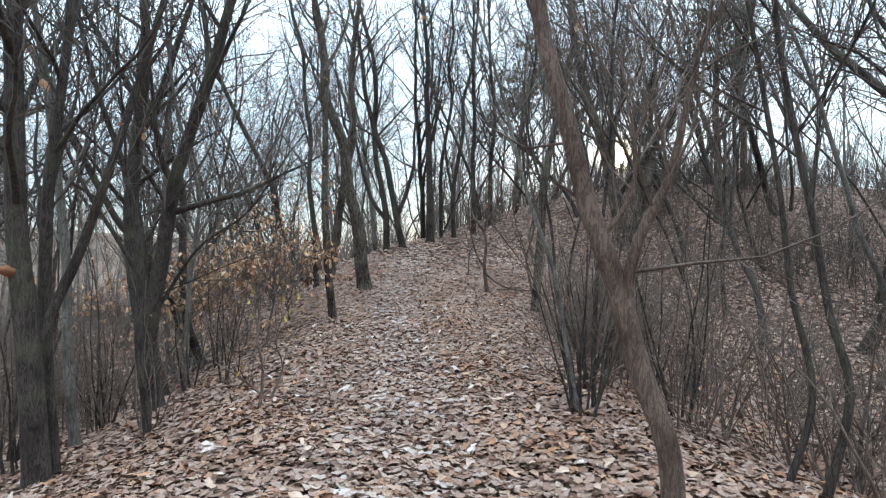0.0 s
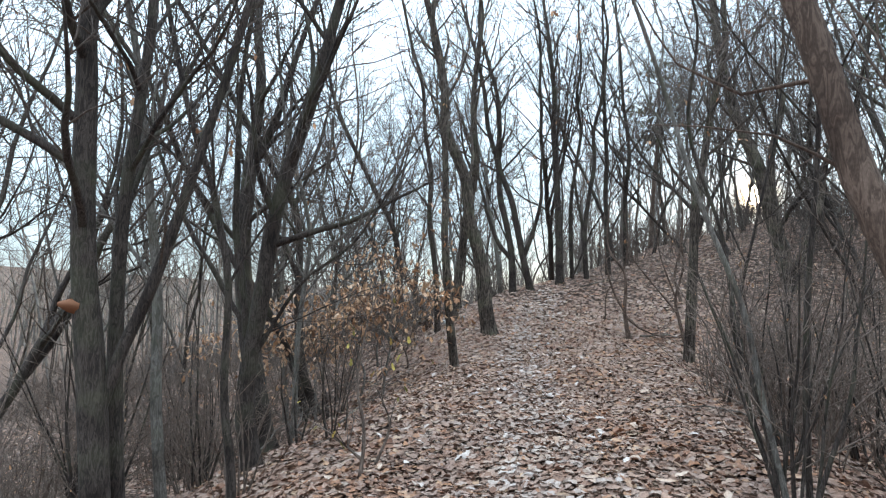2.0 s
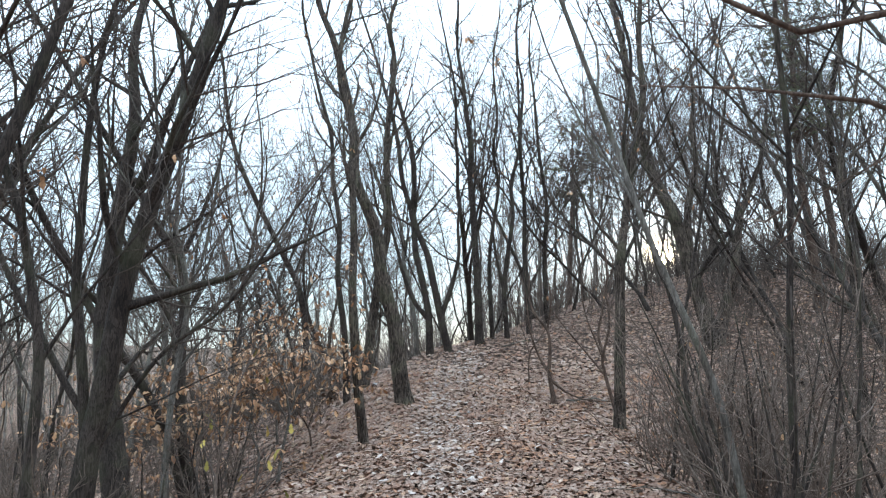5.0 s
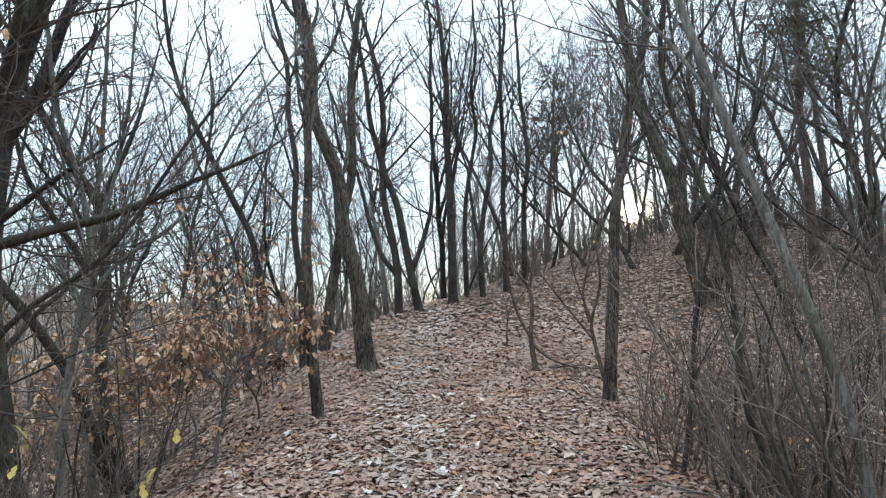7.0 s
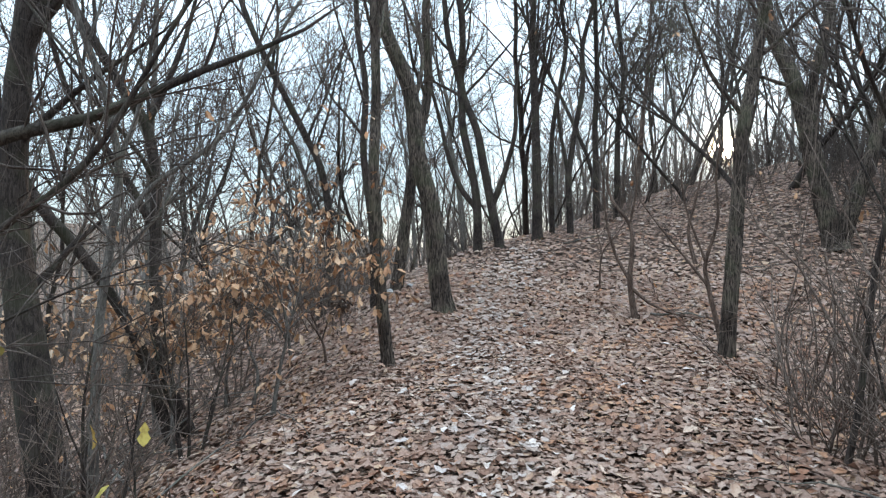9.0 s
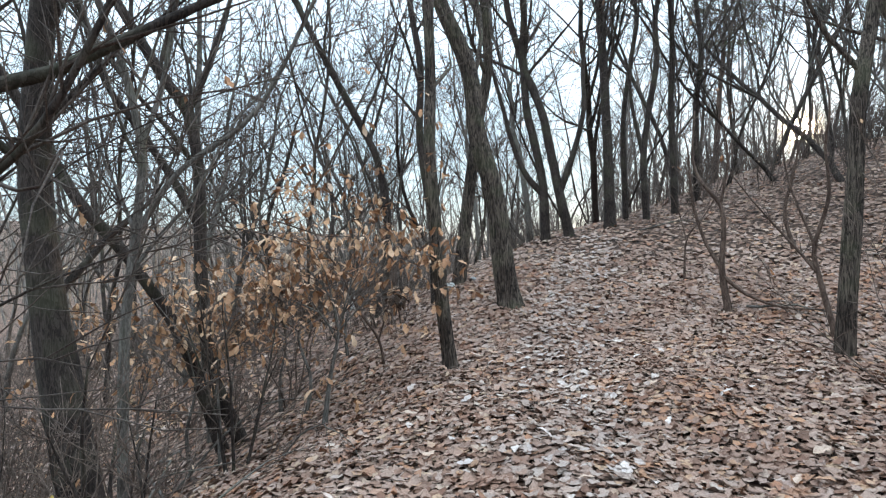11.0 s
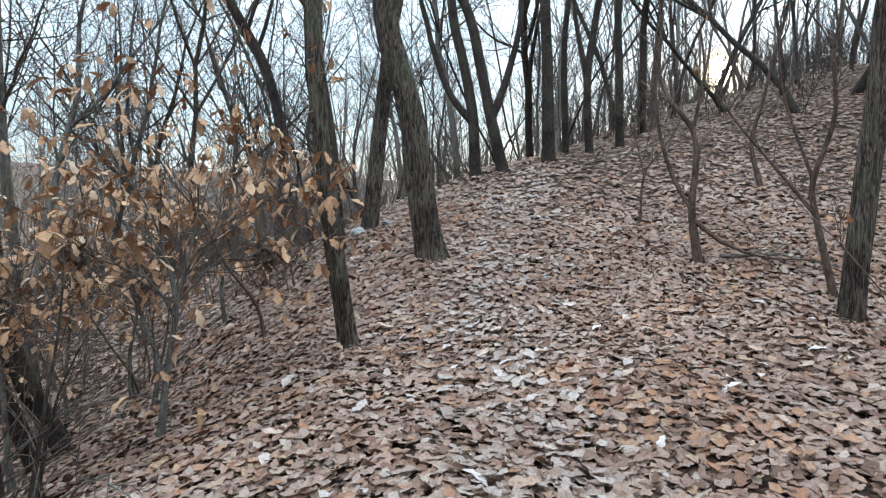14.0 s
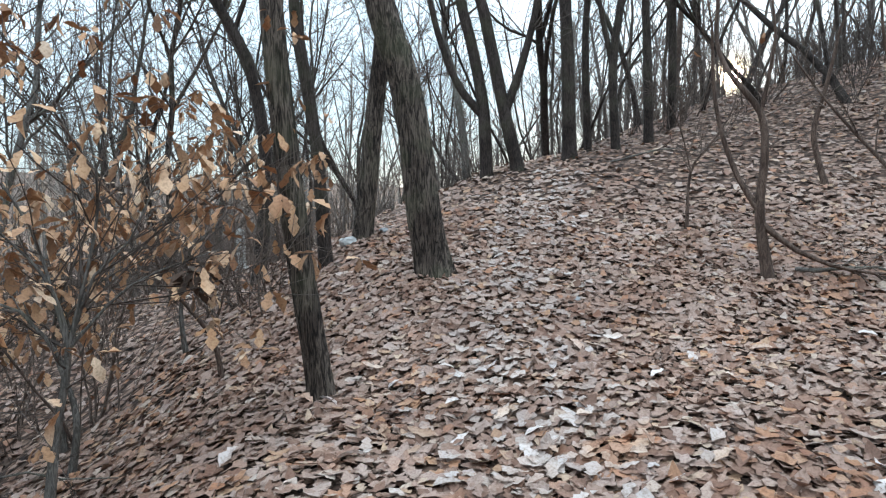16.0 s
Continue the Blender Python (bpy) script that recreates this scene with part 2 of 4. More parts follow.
class Tubes:
    """Collects tapered round tubes along lines of points into one mesh."""

    def __init__(self, guard=False):
        self.v, self.f, self.guard = [], [], guard

    def add(self, pts, radii, sides, rough=0.0, seed=0.0):
        if self.guard and any(hangs_in_walk(p) for p in pts):
            return
        n = len(pts)
        base = len(self.v)
        side = None
        for i, p in enumerate(pts):
            t = (pts[min(i + 1, n - 1)] - pts[max(i - 1, 0)])
            t = t.normalized() if t.length > 1e-6 else Vector((0, 0, 1))
            if side is None:
                side = t.orthogonal().normalized()
            side = (side - t * side.dot(t))
            side = side.normalized() if side.length > 1e-6 else t.orthogonal().normalized()
            up = t.cross(side)
            for k in range(sides):
                a = 2 * math.pi * k / sides
                r = radii[i]
                if rough:
                    q = Vector((math.cos(a) * 2.6, math.sin(a) * 2.6, i * 0.11 + seed))
                    r *= 1 + rough * noise.noise(q) * 1.3 + rough * 0.55 * (1 if (k + i // 6) % 2 else -1)
                self.v.append(p + (side * math.cos(a) + up * math.sin(a)) * r)
        for i in range(n - 1):
            for k in range(sides):
                k2 = (k + 1) % sides
                self.f.append((base + i * sides + k, base + i * sides + k2, base + (i + 1) * sides + k2, base + (i + 1) * sides + k))
        self.f.append(tuple(base + (n - 1) * sides + k for k in range(sides)))

    def build(self, name, mat, parent, origin, label="", kind=""):
        verts = [v - origin for v in self.v]
        return mesh_object(name, verts, self.f, mat, parent, label, kind)


def smooth_line(pts, step):
    """A smooth line through the points, cut into steps of about that length."""
    pts = [Vector(p) for p in pts]
    ext = [pts[0] * 2 - pts[1]] + pts + [pts[-1] * 2 - pts[-2]]
    out = []
    for i in range(1, len(ext) - 2):
        a, b, c, d = ext[i - 1:i + 3]
        n = max(1, int((c - b).length / step))
        for k in range(n):
            t = k / n
            out.append(0.5 * ((2 * b) + (c - a) * t + (2 * a - 5 * b + 4 * c - d) * t * t + (3 * b - a - 3 * c + d) * t ** 3))
    return out + [pts[-1]]


def grown(rng, start, way, length, segs, wander, lift):
    """A wandering line that sets out from start."""
    p, d, out = start.copy(), way.normalized(), [start.copy()]
    for _ in range(segs):
        d = (d + Vector((rng.uniform(-1, 1), rng.uniform(-1, 1), rng.uniform(-1, 1))) * wander + Vector((0, 0, lift))).normalized()
        p = p + d * (length / segs)
        out.append(p.copy())
    return out


def offshoot(rng, way, angle):
    """A direction at that angle off the given one, to a random side."""
    o = way.orthogonal().normalized()
    o.rotate(Matrix.Rotation(rng.uniform(0, 2 * math.pi), 3, way))
    return (way * math.cos(angle) + o * math.sin(angle)).normalized()


def twig_out(rng, line, radii, tubes, leaves, count, twigs, reach, r_min, lo=0.15, leaf_rate=0.0):
    """Side branches with twigs, along a limb."""
    n = len(line)
    for _ in range(count):
        f = rng.uniform(lo, 1.0)
        i = min(int(f * (n - 1)), n - 2)
        way = (line[i + 1] - line[i]).normalized()
        d = offshoot(rng, way, rng.uniform(0.5, 1.05))
        length = reach * rng.uniform(0.5, 1.2) * (1.15 - 0.6 * f)
        b = grown(rng, line[i], d, length, 4, 0.22, 0.06)
        r0 = min(radii[i] * 0.6, 0.005 + 0.007 * length)
        tubes.add(b, [r0 + (r_min - r0) * k / 4 for k in range(5)], 3)
        for _ in range(twigs):
            g = rng.uniform(0.2, 1.0)
            j = min(int(g * 4), 3)
            w2 = (b[j + 1] - b[j]).normalized()
            t = grown(rng, b[j].lerp(b[j + 1], g * 4 - j), offshoot(rng, w2, rng.uniform(0.4, 1.0)), length * rng.uniform(0.3, 0.65), 2, 0.26, 0.05)
            tubes.add(t, [max(r_min * 1.2, r0 * 0.42), r_min, r_min * 0.6], 3)
            if leaf_rate and rng.random() < leaf_rate:
                leaves.append(t[rng.randrange(1, 3)])


def leaf_shape(rng, place, way, size, droop):
    """Corners and faces of a lobed dry oak leaf, curled along its midrib."""
    a = way.normalized()
    s = a.cross(Vector((rng.uniform(-0.3, 0.3), rng.uniform(-0.3, 0.3), 1))).normalized()
    u = s.cross(a)
    curl, cup = rng.uniform(-0.5, 0.5), rng.uniform(0.15, 0.55)
    v = []
    for f, w in ((0.0, 0.02), (0.3, 0.20), (0.42, 0.13), (0.68, 0.27), (0.85, 0.17), (1.0, 0.01)):
        c = place + a * (size * f) + u * (size * curl * (f * f - f * 0.5) - droop * size * f * f * 0.4)
        h = size * w
        v += [c + s * h + u * (h * cup), c, c - s * h + u * (h * cup * rng.uniform(0.4, 1.4))]
    return v


LEAF_FACES = [(3 * i + j, 3 * i + j + 1, 3 * i + j + 4, 3 * i + j + 3) for i in range(5) for j in range(2)]


def leaf_cluster(rng, spots, size, mat, name, parent, origin, each=3, label=""):
    verts, faces = [], []
    for p in spots:
        for _ in range(each):
            d = Vector((rng.uniform(-1, 1), rng.uniform(-1, 1), rng.uniform(-1.3, 0.2)))
            o = len(verts)
            verts += [q - origin for q in leaf_shape(rng, p + d * 0.02, d, size * rng.uniform(0.6, 1.2), rng.uniform(0, 1))]
            faces += [tuple(o + k for k in f) for f in LEAF_FACES]
    return mesh_object(name, verts, faces, mat, parent, label, "stuff")


def flare(line, r0, top, base_flare=0.35, tip=0.012):
    """Radii of a trunk: swollen roots, then an even taper."""
    total = sum((b - a).length for a, b in zip(line, line[1:])) or 1
    out, run = [], 0.0
    for i, p in enumerate(line):
        if i:
            run += (p - line[i - 1]).length
        out.append(r0 * (top + (1 - top) * (1 - run / total)) * (1 + base_flare * math.exp(-run / 0.16)))
    return out


def hero_tree(seed, kind, dia, lines, thin=()):
    """A tree along given lines: the trunk first, then its main limbs; higher parts grow on by rule."""
    rng = random.Random(seed)
    mats = {"oak": (BARK_OAK, "tall oak with deeply furrowed grey-brown bark on the leafy slope"),
            "dark": (BARK_DARK, "bare tree with dark rough bark standing in dry leaves"),
            "grey": (BARK_GREY, "slender bare tree with smooth grey bark in the leafy wood"),
            "red": (BARK_RED, "leaning bare tree with reddish-brown bark beside the leafy path"),
            "sap": (BARK_RED, "thin forked leafless sapling growing out of the dry leaves"),
            "yel": (TWIG_RED, "small sapling with a few last yellow leaves beside the path"),
            "marc": (BARK_GREY, "young oak still holding withered tan leaves beside the path")}
    mat, label = mats[kind]
    origin = Vector(lines[0][0])
    small = kind in ("sap", "marc", "yel")
    tree = new("sapling" if small else "tree")
    tree.location = origin
    tagged(tree, label=label, category="sapling" if small else "tree", group="saplings by the path" if small else "large trees by the path")
    twigs, leaves = Tubes(True), []
    r = dia / 2
    main = [Vector(p) for p in lines[0]]
    if not small:
        way = (main[-1] - main[-2]).normalized()
        way = (way + Vector((0, 0, 0.35))).normalized()
        while main[-1].z < origin.z + (10.5 if origin.y > 12 else 7.5) + rng.uniform(0, 2):
            main.append(main[-1] + (way + Vector((rng.uniform(-0.2, 0.2), rng.uniform(-0.2, 0.2), 0))) * 1.1)
    if kind == "sap":
        for _ in range(3):
            main.append(main[-1] + (main[-1] - main[-2]).normalized() * 0.3 + Vector((rng.uniform(-0.1, 0.1), rng.uniform(-0.1, 0.1), 0.08)))
    line = smooth_line(main, 0.10 if kind == "oak" else (0.16 if not small else 0.10))
    radii = flare(line, r, (0.2 if kind == "sap" else 0.12) if small else 0.22, (0.34 if dia > 0.24 else 0.16) if not small else 0.3)
    t = Tubes()
    t.add(line, radii, 34 if kind == "oak" else (6 if small else 12), 0.11 if kind == "oak" else 0.05, seed)
    t.build("trunk", mat, tree, origin)
    rate = {"marc": 0.85, "oak": 0.10 if dia < 0.22 else 0.03, "yel": 0.3, "red": 0.003}.get(kind, 0.012)
    for number, pts in enumerate(lines[1:]):
        pts = [Vector(p) for p in pts]
        if not small:
            d = (pts[-1] - pts[-2]).normalized()
            for _ in range(0 if number < len(thin) and thin[number] and thin[number] < (0.06 if kind == "red" else 0.04) else 3):
                pts.append(pts[-1] + (d + Vector((rng.uniform(-0.3, 0.3), rng.uniform(-0.3, 0.3), 0.3))) * 0.7)
        elif kind == "sap":
            for _ in range(2):
                pts.append(pts[-1] + (pts[-1] - pts[-2]).normalized() * 0.3 + Vector((rng.uniform(-0.1, 0.1), rng.uniform(-0.1, 0.1), 0.06)))
        i = min(range(len(line)), key=lambda k: (line[k] - pts[0]).length)
        pts[0] = line[i]
        l2 = smooth_line(pts, 0.15)
        rr = thin[number] if number < len(thin) and thin[number] else radii[i] * 0.85
        t2 = Tubes()
        rad2 = flare(l2, rr * 0.85, 0.22, 0.1)
        t2.add(l2, rad2, 8 if not small else 5, 0.03, seed + 3)
        t2.build("limb", mat, tree, origin)
        if small:
            twig_out(rng, l2, rad2, twigs, leaves, 12 if kind == "marc" else 9, 3, 1.3 if kind == "marc" else 0.55, 0.0022, 0.2, rate)
        else:
            twig_out(rng, l2, rad2, twigs, leaves, 14, 5, 1.3, 0.0034, 0.2, rate)
    if kind == "oak" and dia < 0.2:
        for _ in range(22):
            k = rng.randrange(int(len(line) * 0.11), int(len(line) * 0.34))
            leaves.append(line[k] + Vector((rng.uniform(-0.16, 0.16), rng.uniform(-0.2, 0.0), rng.uniform(-0.05, 0.05))))
    if small:
        twig_out(rng, line, radii, twigs, leaves, 12, 3, 0.5, 0.0022, 0.5 if kind == "marc" else 0.35, rate * 0.5)
    else:
        grown_limbs(rng, tree, line, radii, mat, twigs, leaves, origin, 6 if kind == "red" else (8 if dia >= 0.4 else 13), 3.1, rate, 0.45 if kind == "red" else 0.28)
    twigs.build("crown", TWIG_RED if kind in ("sap", "red") else TWIG, tree, origin, "crown of fine bare twigs", "stuff")
    if leaves:
        leaf_cluster(rng, leaves, 0.125 if kind == "marc" else (0.10 if kind != "yel" else 0.08), OAK_LEAF if kind != "yel" else YELLOW_LEAF, "withered_leaves", tree, origin, {"marc": 3, "yel": 1}.get(kind, 2), "curled leaves still hanging on the twigs")
    return tree


def grown_limbs(rng, tree, line, radii, mat, twigs, leaves, origin, count, reach, rate, lo):
    n = len(line)
    for k in range(count):
        f = lo + (0.97 - lo) * (k + rng.random() * 0.8) / count
        i = min(int(f * (n - 1)), n - 2)
        way = (line[i + 1] - line[i]).normalized()
        d = offshoot(rng, way, rng.uniform(0.45, 0.95))
        if d.z < 0.1:
            d.z = abs(d.z) + 0.1
        length = reach * rng.uniform(0.6, 1.15) * (1.2 - 0.6 * f)
        l2 = grown(rng, line[i], d, length, 8, 0.19, 0.06)
        r0 = max(min(radii[i] * 0.5, 0.05), 0.010)
        rad = [r0 + (0.006 - r0) * j / 8 for j in range(9)]
        if any(hangs_in_walk(p) for p in l2):
            continue
        t = Tubes()
        t.add(l2, rad, 5)
        t.build("limb", mat, tree, origin)
        twig_out(rng, l2, rad, twigs, leaves, 8, 4, length * 0.5, 0.004, 0.12, rate)


HEROES = [
    ("oak", 0.175, [[(-2.11, 14.75, -0.04), (-2.20, 14.72, 0.76), (-2.27, 14.69, 1.60), (-2.34, 14.67, 2.69)]], ()),
    ("oak", 0.330, [[(-1.62, 16.95, 0.56), (-1.74, 16.93, 1.38), (-1.86, 16.91, 2.38), (-2.11, 16.86, 3.29)]], ()),
    ("oak", 0.230, [[(-2.75, 18.40, 0.80), (-2.66, 18.46, 1.58), (-2.60, 18.49, 2.14), (-2.50, 18.52, 2.95), (-2.40, 18.56, 3.76)]], ()),
    ("dark", 0.220, [[(-1.39, 21.63, 1.61), (-1.44, 21.63, 2.83), (-1.62, 21.62, 3.86), (-1.79, 21.60, 4.59)],
        [(-1.43, 21.63, 2.74), (-1.86, 21.59, 3.22), (-2.17, 21.56, 4.05), (-2.30, 21.54, 4.60)]], (0,)),
    ("dark", 0.230, [[(-0.85, 21.57, 1.72), (-1.08, 21.56, 2.72), (-1.30, 21.55, 3.83), (-1.46, 21.54, 4.56)],
        [(-1.08, 21.56, 2.72), (-0.78, 21.57, 3.54), (-0.54, 21.57, 4.52)]], (0,)),
    ("dark", 0.260, [[(0.03, 22.32, 1.89), (-0.01, 22.32, 3.75), (-0.05, 22.33, 4.70)]], ()),
    ("dark", 0.150, [[(0.43, 23.33, 2.11), (0.38, 23.33, 3.93), (0.42, 23.33, 4.96)]], ()),
    ("dark", 0.190, [[(1.61, 23.67, 2.24), (1.57, 23.67, 3.94), (1.53, 23.68, 5.00)]], ()),
    ("dark", 0.190, [[(2.30, 24.98, 2.60), (2.30, 24.98, 4.40), (2.31, 24.98, 5.32)]], ()),
    ("dark", 0.170, [[(0.86, 22.62, 2.08), (0.80, 22.62, 3.57), (0.94, 22.61, 4.73)],
        [(0.80, 22.62, 3.57), (0.56, 22.65, 4.76)]], (0,)),
    ("dark", 0.160, [[(-3.01, 17.74, 0.53), (-3.07, 17.72, 1.97), (-3.21, 17.67, 3.09), (-3.25, 17.65, 3.57)]], ()),
    ("dark", 0.200, [[(-4.60, 19.50, 0.11), (-4.44, 19.57, 1.80), (-4.60, 19.50, 3.23), (-4.98, 19.33, 4.13)]], ()),
    ("sap", 0.105, [[(1.53, 16.90, 0.51), (1.44, 16.93, 1.20), (1.47, 16.92, 1.69), (1.43, 16.94, 2.11), (1.17, 17.01, 2.49)],
        [(1.44, 16.93, 1.20), (1.25, 16.99, 1.54), (1.09, 17.04, 2.05), (1.03, 17.05, 2.55)],
        [(1.47, 16.92, 1.12), (1.74, 16.82, 0.84), (1.99, 16.72, 0.72)],
        [(1.46, 16.92, 2.11), (1.50, 16.91, 2.51), (1.53, 16.90, 2.81)]], (0, 0, 0,)),
    ("sap", 0.040, [[(1.11, 18.35, 0.89), (1.15, 18.34, 1.61), (1.37, 18.28, 1.95)],
        [(1.15, 18.34, 1.58), (1.04, 18.37, 2.09)]], (0,)),
    ("oak", 0.210, [[(2.53, 15.46, 0.15), (2.57, 15.44, 0.91), (2.63, 15.41, 2.00), (2.67, 15.40, 2.78), (2.69, 15.39, 3.29)]], ()),
    ("sap", 0.080, [[(2.63, 15.96, 0.28), (2.44, 16.04, 1.16), (2.40, 16.05, 1.52), (2.55, 15.99, 2.16), (2.52, 16.01, 2.80)],
        [(2.41, 16.05, 1.52), (2.13, 16.16, 2.36), (2.06, 16.18, 2.96)],
        [(2.44, 16.04, 1.16), (2.18, 16.14, 1.52), (1.85, 16.25, 1.95)]], (0, 0,)),
    ("sap", 0.085, [[(3.18, 19.69, 1.37), (3.03, 19.76, 2.09), (3.13, 19.71, 2.66), (3.21, 19.68, 3.08)]], ()),
    ("dark", 0.200, [[(-4.95, 14.70, -1.07), (-5.26, 14.49, -0.06), (-5.36, 14.42, 1.26), (-5.37, 14.41, 2.53), (-5.48, 14.33, 3.32), (-5.69, 14.17, 3.72)],
        [(-5.39, 14.40, 1.77), (-5.65, 14.20, 2.51), (-5.99, 13.91, 3.20), (-6.20, 13.72, 3.63)],
        [(-5.48, 14.33, 3.32), (-5.32, 14.45, 3.77)]], (0, 0,)),
    ("dark", 0.170, [[(-5.10, 14.50, -1.16), (-5.50, 14.21, 0.38), (-5.89, 13.88, 1.29), (-6.18, 13.62, 1.83), (-6.37, 13.43, 2.17)]], ()),
    ("marc", 0.070, [[(-3.32, 13.59, -0.50), (-3.25, 13.63, 0.13), (-3.17, 13.67, 0.62), (-3.25, 13.63, 1.02), (-3.44, 13.52, 1.30)],
        [(-3.17, 13.67, 0.62), (-3.04, 13.74, 1.01), (-2.87, 13.81, 1.19), (-2.69, 13.89, 1.61)],
        [(-3.18, 13.66, 0.55), (-3.35, 13.57, 0.84), (-3.64, 13.40, 1.00), (-3.81, 13.28, 1.22)],
        [(-3.17, 13.67, 0.62), (-3.29, 13.60, 1.29), (-3.53, 13.47, 1.74), (-3.72, 13.35, 1.96)],
        [(-3.17, 13.67, 0.62), (-3.00, 13.75, 1.38), (-3.05, 13.73, 1.93), (-3.18, 13.66, 2.37)],
        [(-3.18, 13.66, 0.64), (-2.87, 13.81, 0.95), (-2.44, 13.98, 1.13)]], (0, 0, 0, 0, 0,)),
    ("sap", 0.045, [[(-3.26, 15.61, -0.18), (-3.33, 15.58, 0.25), (-3.61, 15.47, 0.71), (-3.81, 15.37, 1.21)],
        [(-3.33, 15.58, 0.22), (-3.16, 15.65, 0.88), (-3.12, 15.66, 1.32)]], (0,)),
    ("dark", 0.400, [[(-4.80, 11.80, -1.15), (-5.03, 11.77, 0.18), (-5.19, 11.75, 1.18), (-5.29, 11.74, 2.24), (-5.22, 11.75, 3.50), (-5.10, 11.80, 5.00)],
        [(-5.22, 11.75, 3.50), (-4.85, 11.80, 4.30), (-4.60, 11.80, 5.10)],
        [(-5.27, 11.74, 2.00), (-4.43, 11.22, 2.24), (-3.54, 10.81, 2.40), (-2.84, 10.83, 2.63), (-2.26, 11.04, 2.79), (-1.65, 11.24, 3.02)],
        [(-3.54, 10.81, 2.40), (-2.86, 10.87, 2.31), (-2.18, 11.07, 2.52), (-1.83, 11.19, 2.87)]], (0, 0.011, 0.008,)),
    ("dark", 0.250, [[(-3.56, 8.86, -0.80), (-3.72, 8.86, -0.07), (-3.70, 8.86, 0.57), (-3.57, 8.86, 1.40), (-3.47, 8.86, 2.18), (-3.33, 8.86, 2.77), (-2.96, 8.86, 3.95), (-2.74, 8.86, 4.81)],
        [(-3.72, 8.86, 0.50), (-3.82, 8.86, 1.53), (-3.93, 8.86, 2.18), (-3.94, 8.86, 2.85), (-3.94, 8.86, 3.86), (-3.83, 8.86, 4.89)],
        [(-3.67, 8.86, 0.63), (-3.12, 8.90, 1.53), (-2.46, 8.90, 2.04), (-1.94, 8.90, 2.81), (-1.43, 8.90, 3.50)],
        [(-3.64, 8.86, 0.88), (-3.17, 8.90, 1.11), (-2.51, 8.90, 1.41), (-1.93, 8.90, 1.60)],
        [(-3.70, 8.86, 0.90), (-3.95, 8.86, 1.30), (-4.21, 8.86, 1.72), (-4.60, 8.86, 2.32), (-5.01, 8.86, 3.22)]], (0.062, 0.032, 0.014, 0.042)),
    ("grey", 0.100, [[(-4.16, 11.42, -0.98), (-4.14, 11.44, 0.78), (-4.05, 11.50, 1.82), (-4.02, 11.52, 2.40), (-4.14, 11.44, 3.11), (-4.34, 11.30, 3.85)],
        [(-4.02, 11.52, 2.40), (-3.87, 11.62, 3.00), (-3.76, 11.69, 3.98)],
        [(-4.05, 11.50, 1.72), (-3.78, 11.68, 2.21), (-3.20, 11.99, 2.79), (-2.62, 12.23, 4.03)]], (0, 0,)),
    ("red", 0.150, [[(1.50, 3.90, -0.23), (1.46, 3.91, 0.35), (1.30, 3.97, 0.81), (1.14, 4.02, 1.39), (0.98, 4.06, 1.84), (0.84, 4.09, 2.41), (0.71, 4.12, 2.84), (0.66, 4.13, 3.13)],
        [(1.19, 4.01, 1.25), (1.28, 3.98, 1.63), (1.44, 3.92, 1.98), (1.52, 3.89, 2.38), (1.60, 3.86, 2.78), (1.66, 3.84, 3.04)],
        [(1.26, 3.98, 1.60), (1.25, 3.99, 1.91), (1.25, 3.99, 2.22), (1.36, 3.95, 2.56), (1.51, 3.90, 2.93)],
        [(0.88, 4.09, 2.27), (0.60, 4.14, 2.19), (0.37, 4.16, 2.33), (0.22, 4.17, 2.60), (0.09, 4.18, 2.78)],
        [(0.98, 4.06, 1.81), (0.71, 4.12, 2.02), (0.46, 4.15, 2.07), (0.25, 4.17, 2.09)]], (0.05, 0.022, 0.010, 0.009,)),
    ("dark", 0.240, [[(-3.60, 6.20, -0.76), (-3.69, 6.15, 0.67), (-3.78, 6.09, 1.71), (-3.82, 6.07, 3.00), (-3.81, 6.07, 3.78)],
        [(-3.65, 6.17, 0.40), (-3.54, 6.24, 0.87), (-3.34, 6.34, 1.46), (-3.12, 6.45, 2.29), (-2.87, 6.57, 3.32), (-2.71, 6.64, 4.03)]], (0.065,)),
    ("dark", 0.150, [[(-3.60, 6.45, -0.76), (-3.68, 6.41, 0.63), (-3.68, 6.40, 2.00), (-3.60, 6.45, 3.10), (-3.55, 6.48, 3.94)]], ()),
    ("dark", 0.085, [[(-3.06, 7.30, -0.70), (-3.08, 7.30, -0.24), (-3.18, 7.30, 0.48), (-3.18, 7.30, 1.49), (-3.30, 7.30, 2.10), (-3.43, 7.30, 2.58), (-3.66, 7.30, 3.17)],
        [(-3.18, 7.30, 1.49), (-2.95, 7.37, 1.95), (-2.62, 7.46, 2.45), (-2.30, 7.55, 3.10)]], (0.018,)),
    ("grey", 0.130, [[(-4.20, 8.00, -0.95), (-4.30, 7.95, 0.29), (-4.33, 7.93, 1.38), (-4.47, 7.85, 2.78), (-4.61, 7.77, 4.02)]], ()),
    ("grey", 0.140, [[(-6.18, 15.93, -1.47), (-6.36, 15.86, 1.83), (-6.30, 15.89, 4.83), (-6.29, 15.89, 7.56)]], ()),
    ("yel", 0.040, [[(-1.85, 7.30, -0.31), (-1.81, 7.31, 0.17), (-1.88, 7.29, 0.61), (-1.80, 7.31, 1.17), (-1.64, 7.35, 1.68)],
        [(-1.83, 7.31, -0.01), (-2.07, 7.24, 0.15), (-2.30, 7.17, 0.31)]], (0,)),
    ("yel", 0.035, [[(-1.90, 7.90, -0.33), (-1.73, 7.94, 0.13), (-1.82, 7.92, 0.47), (-1.62, 7.96, 1.01)]], ()),
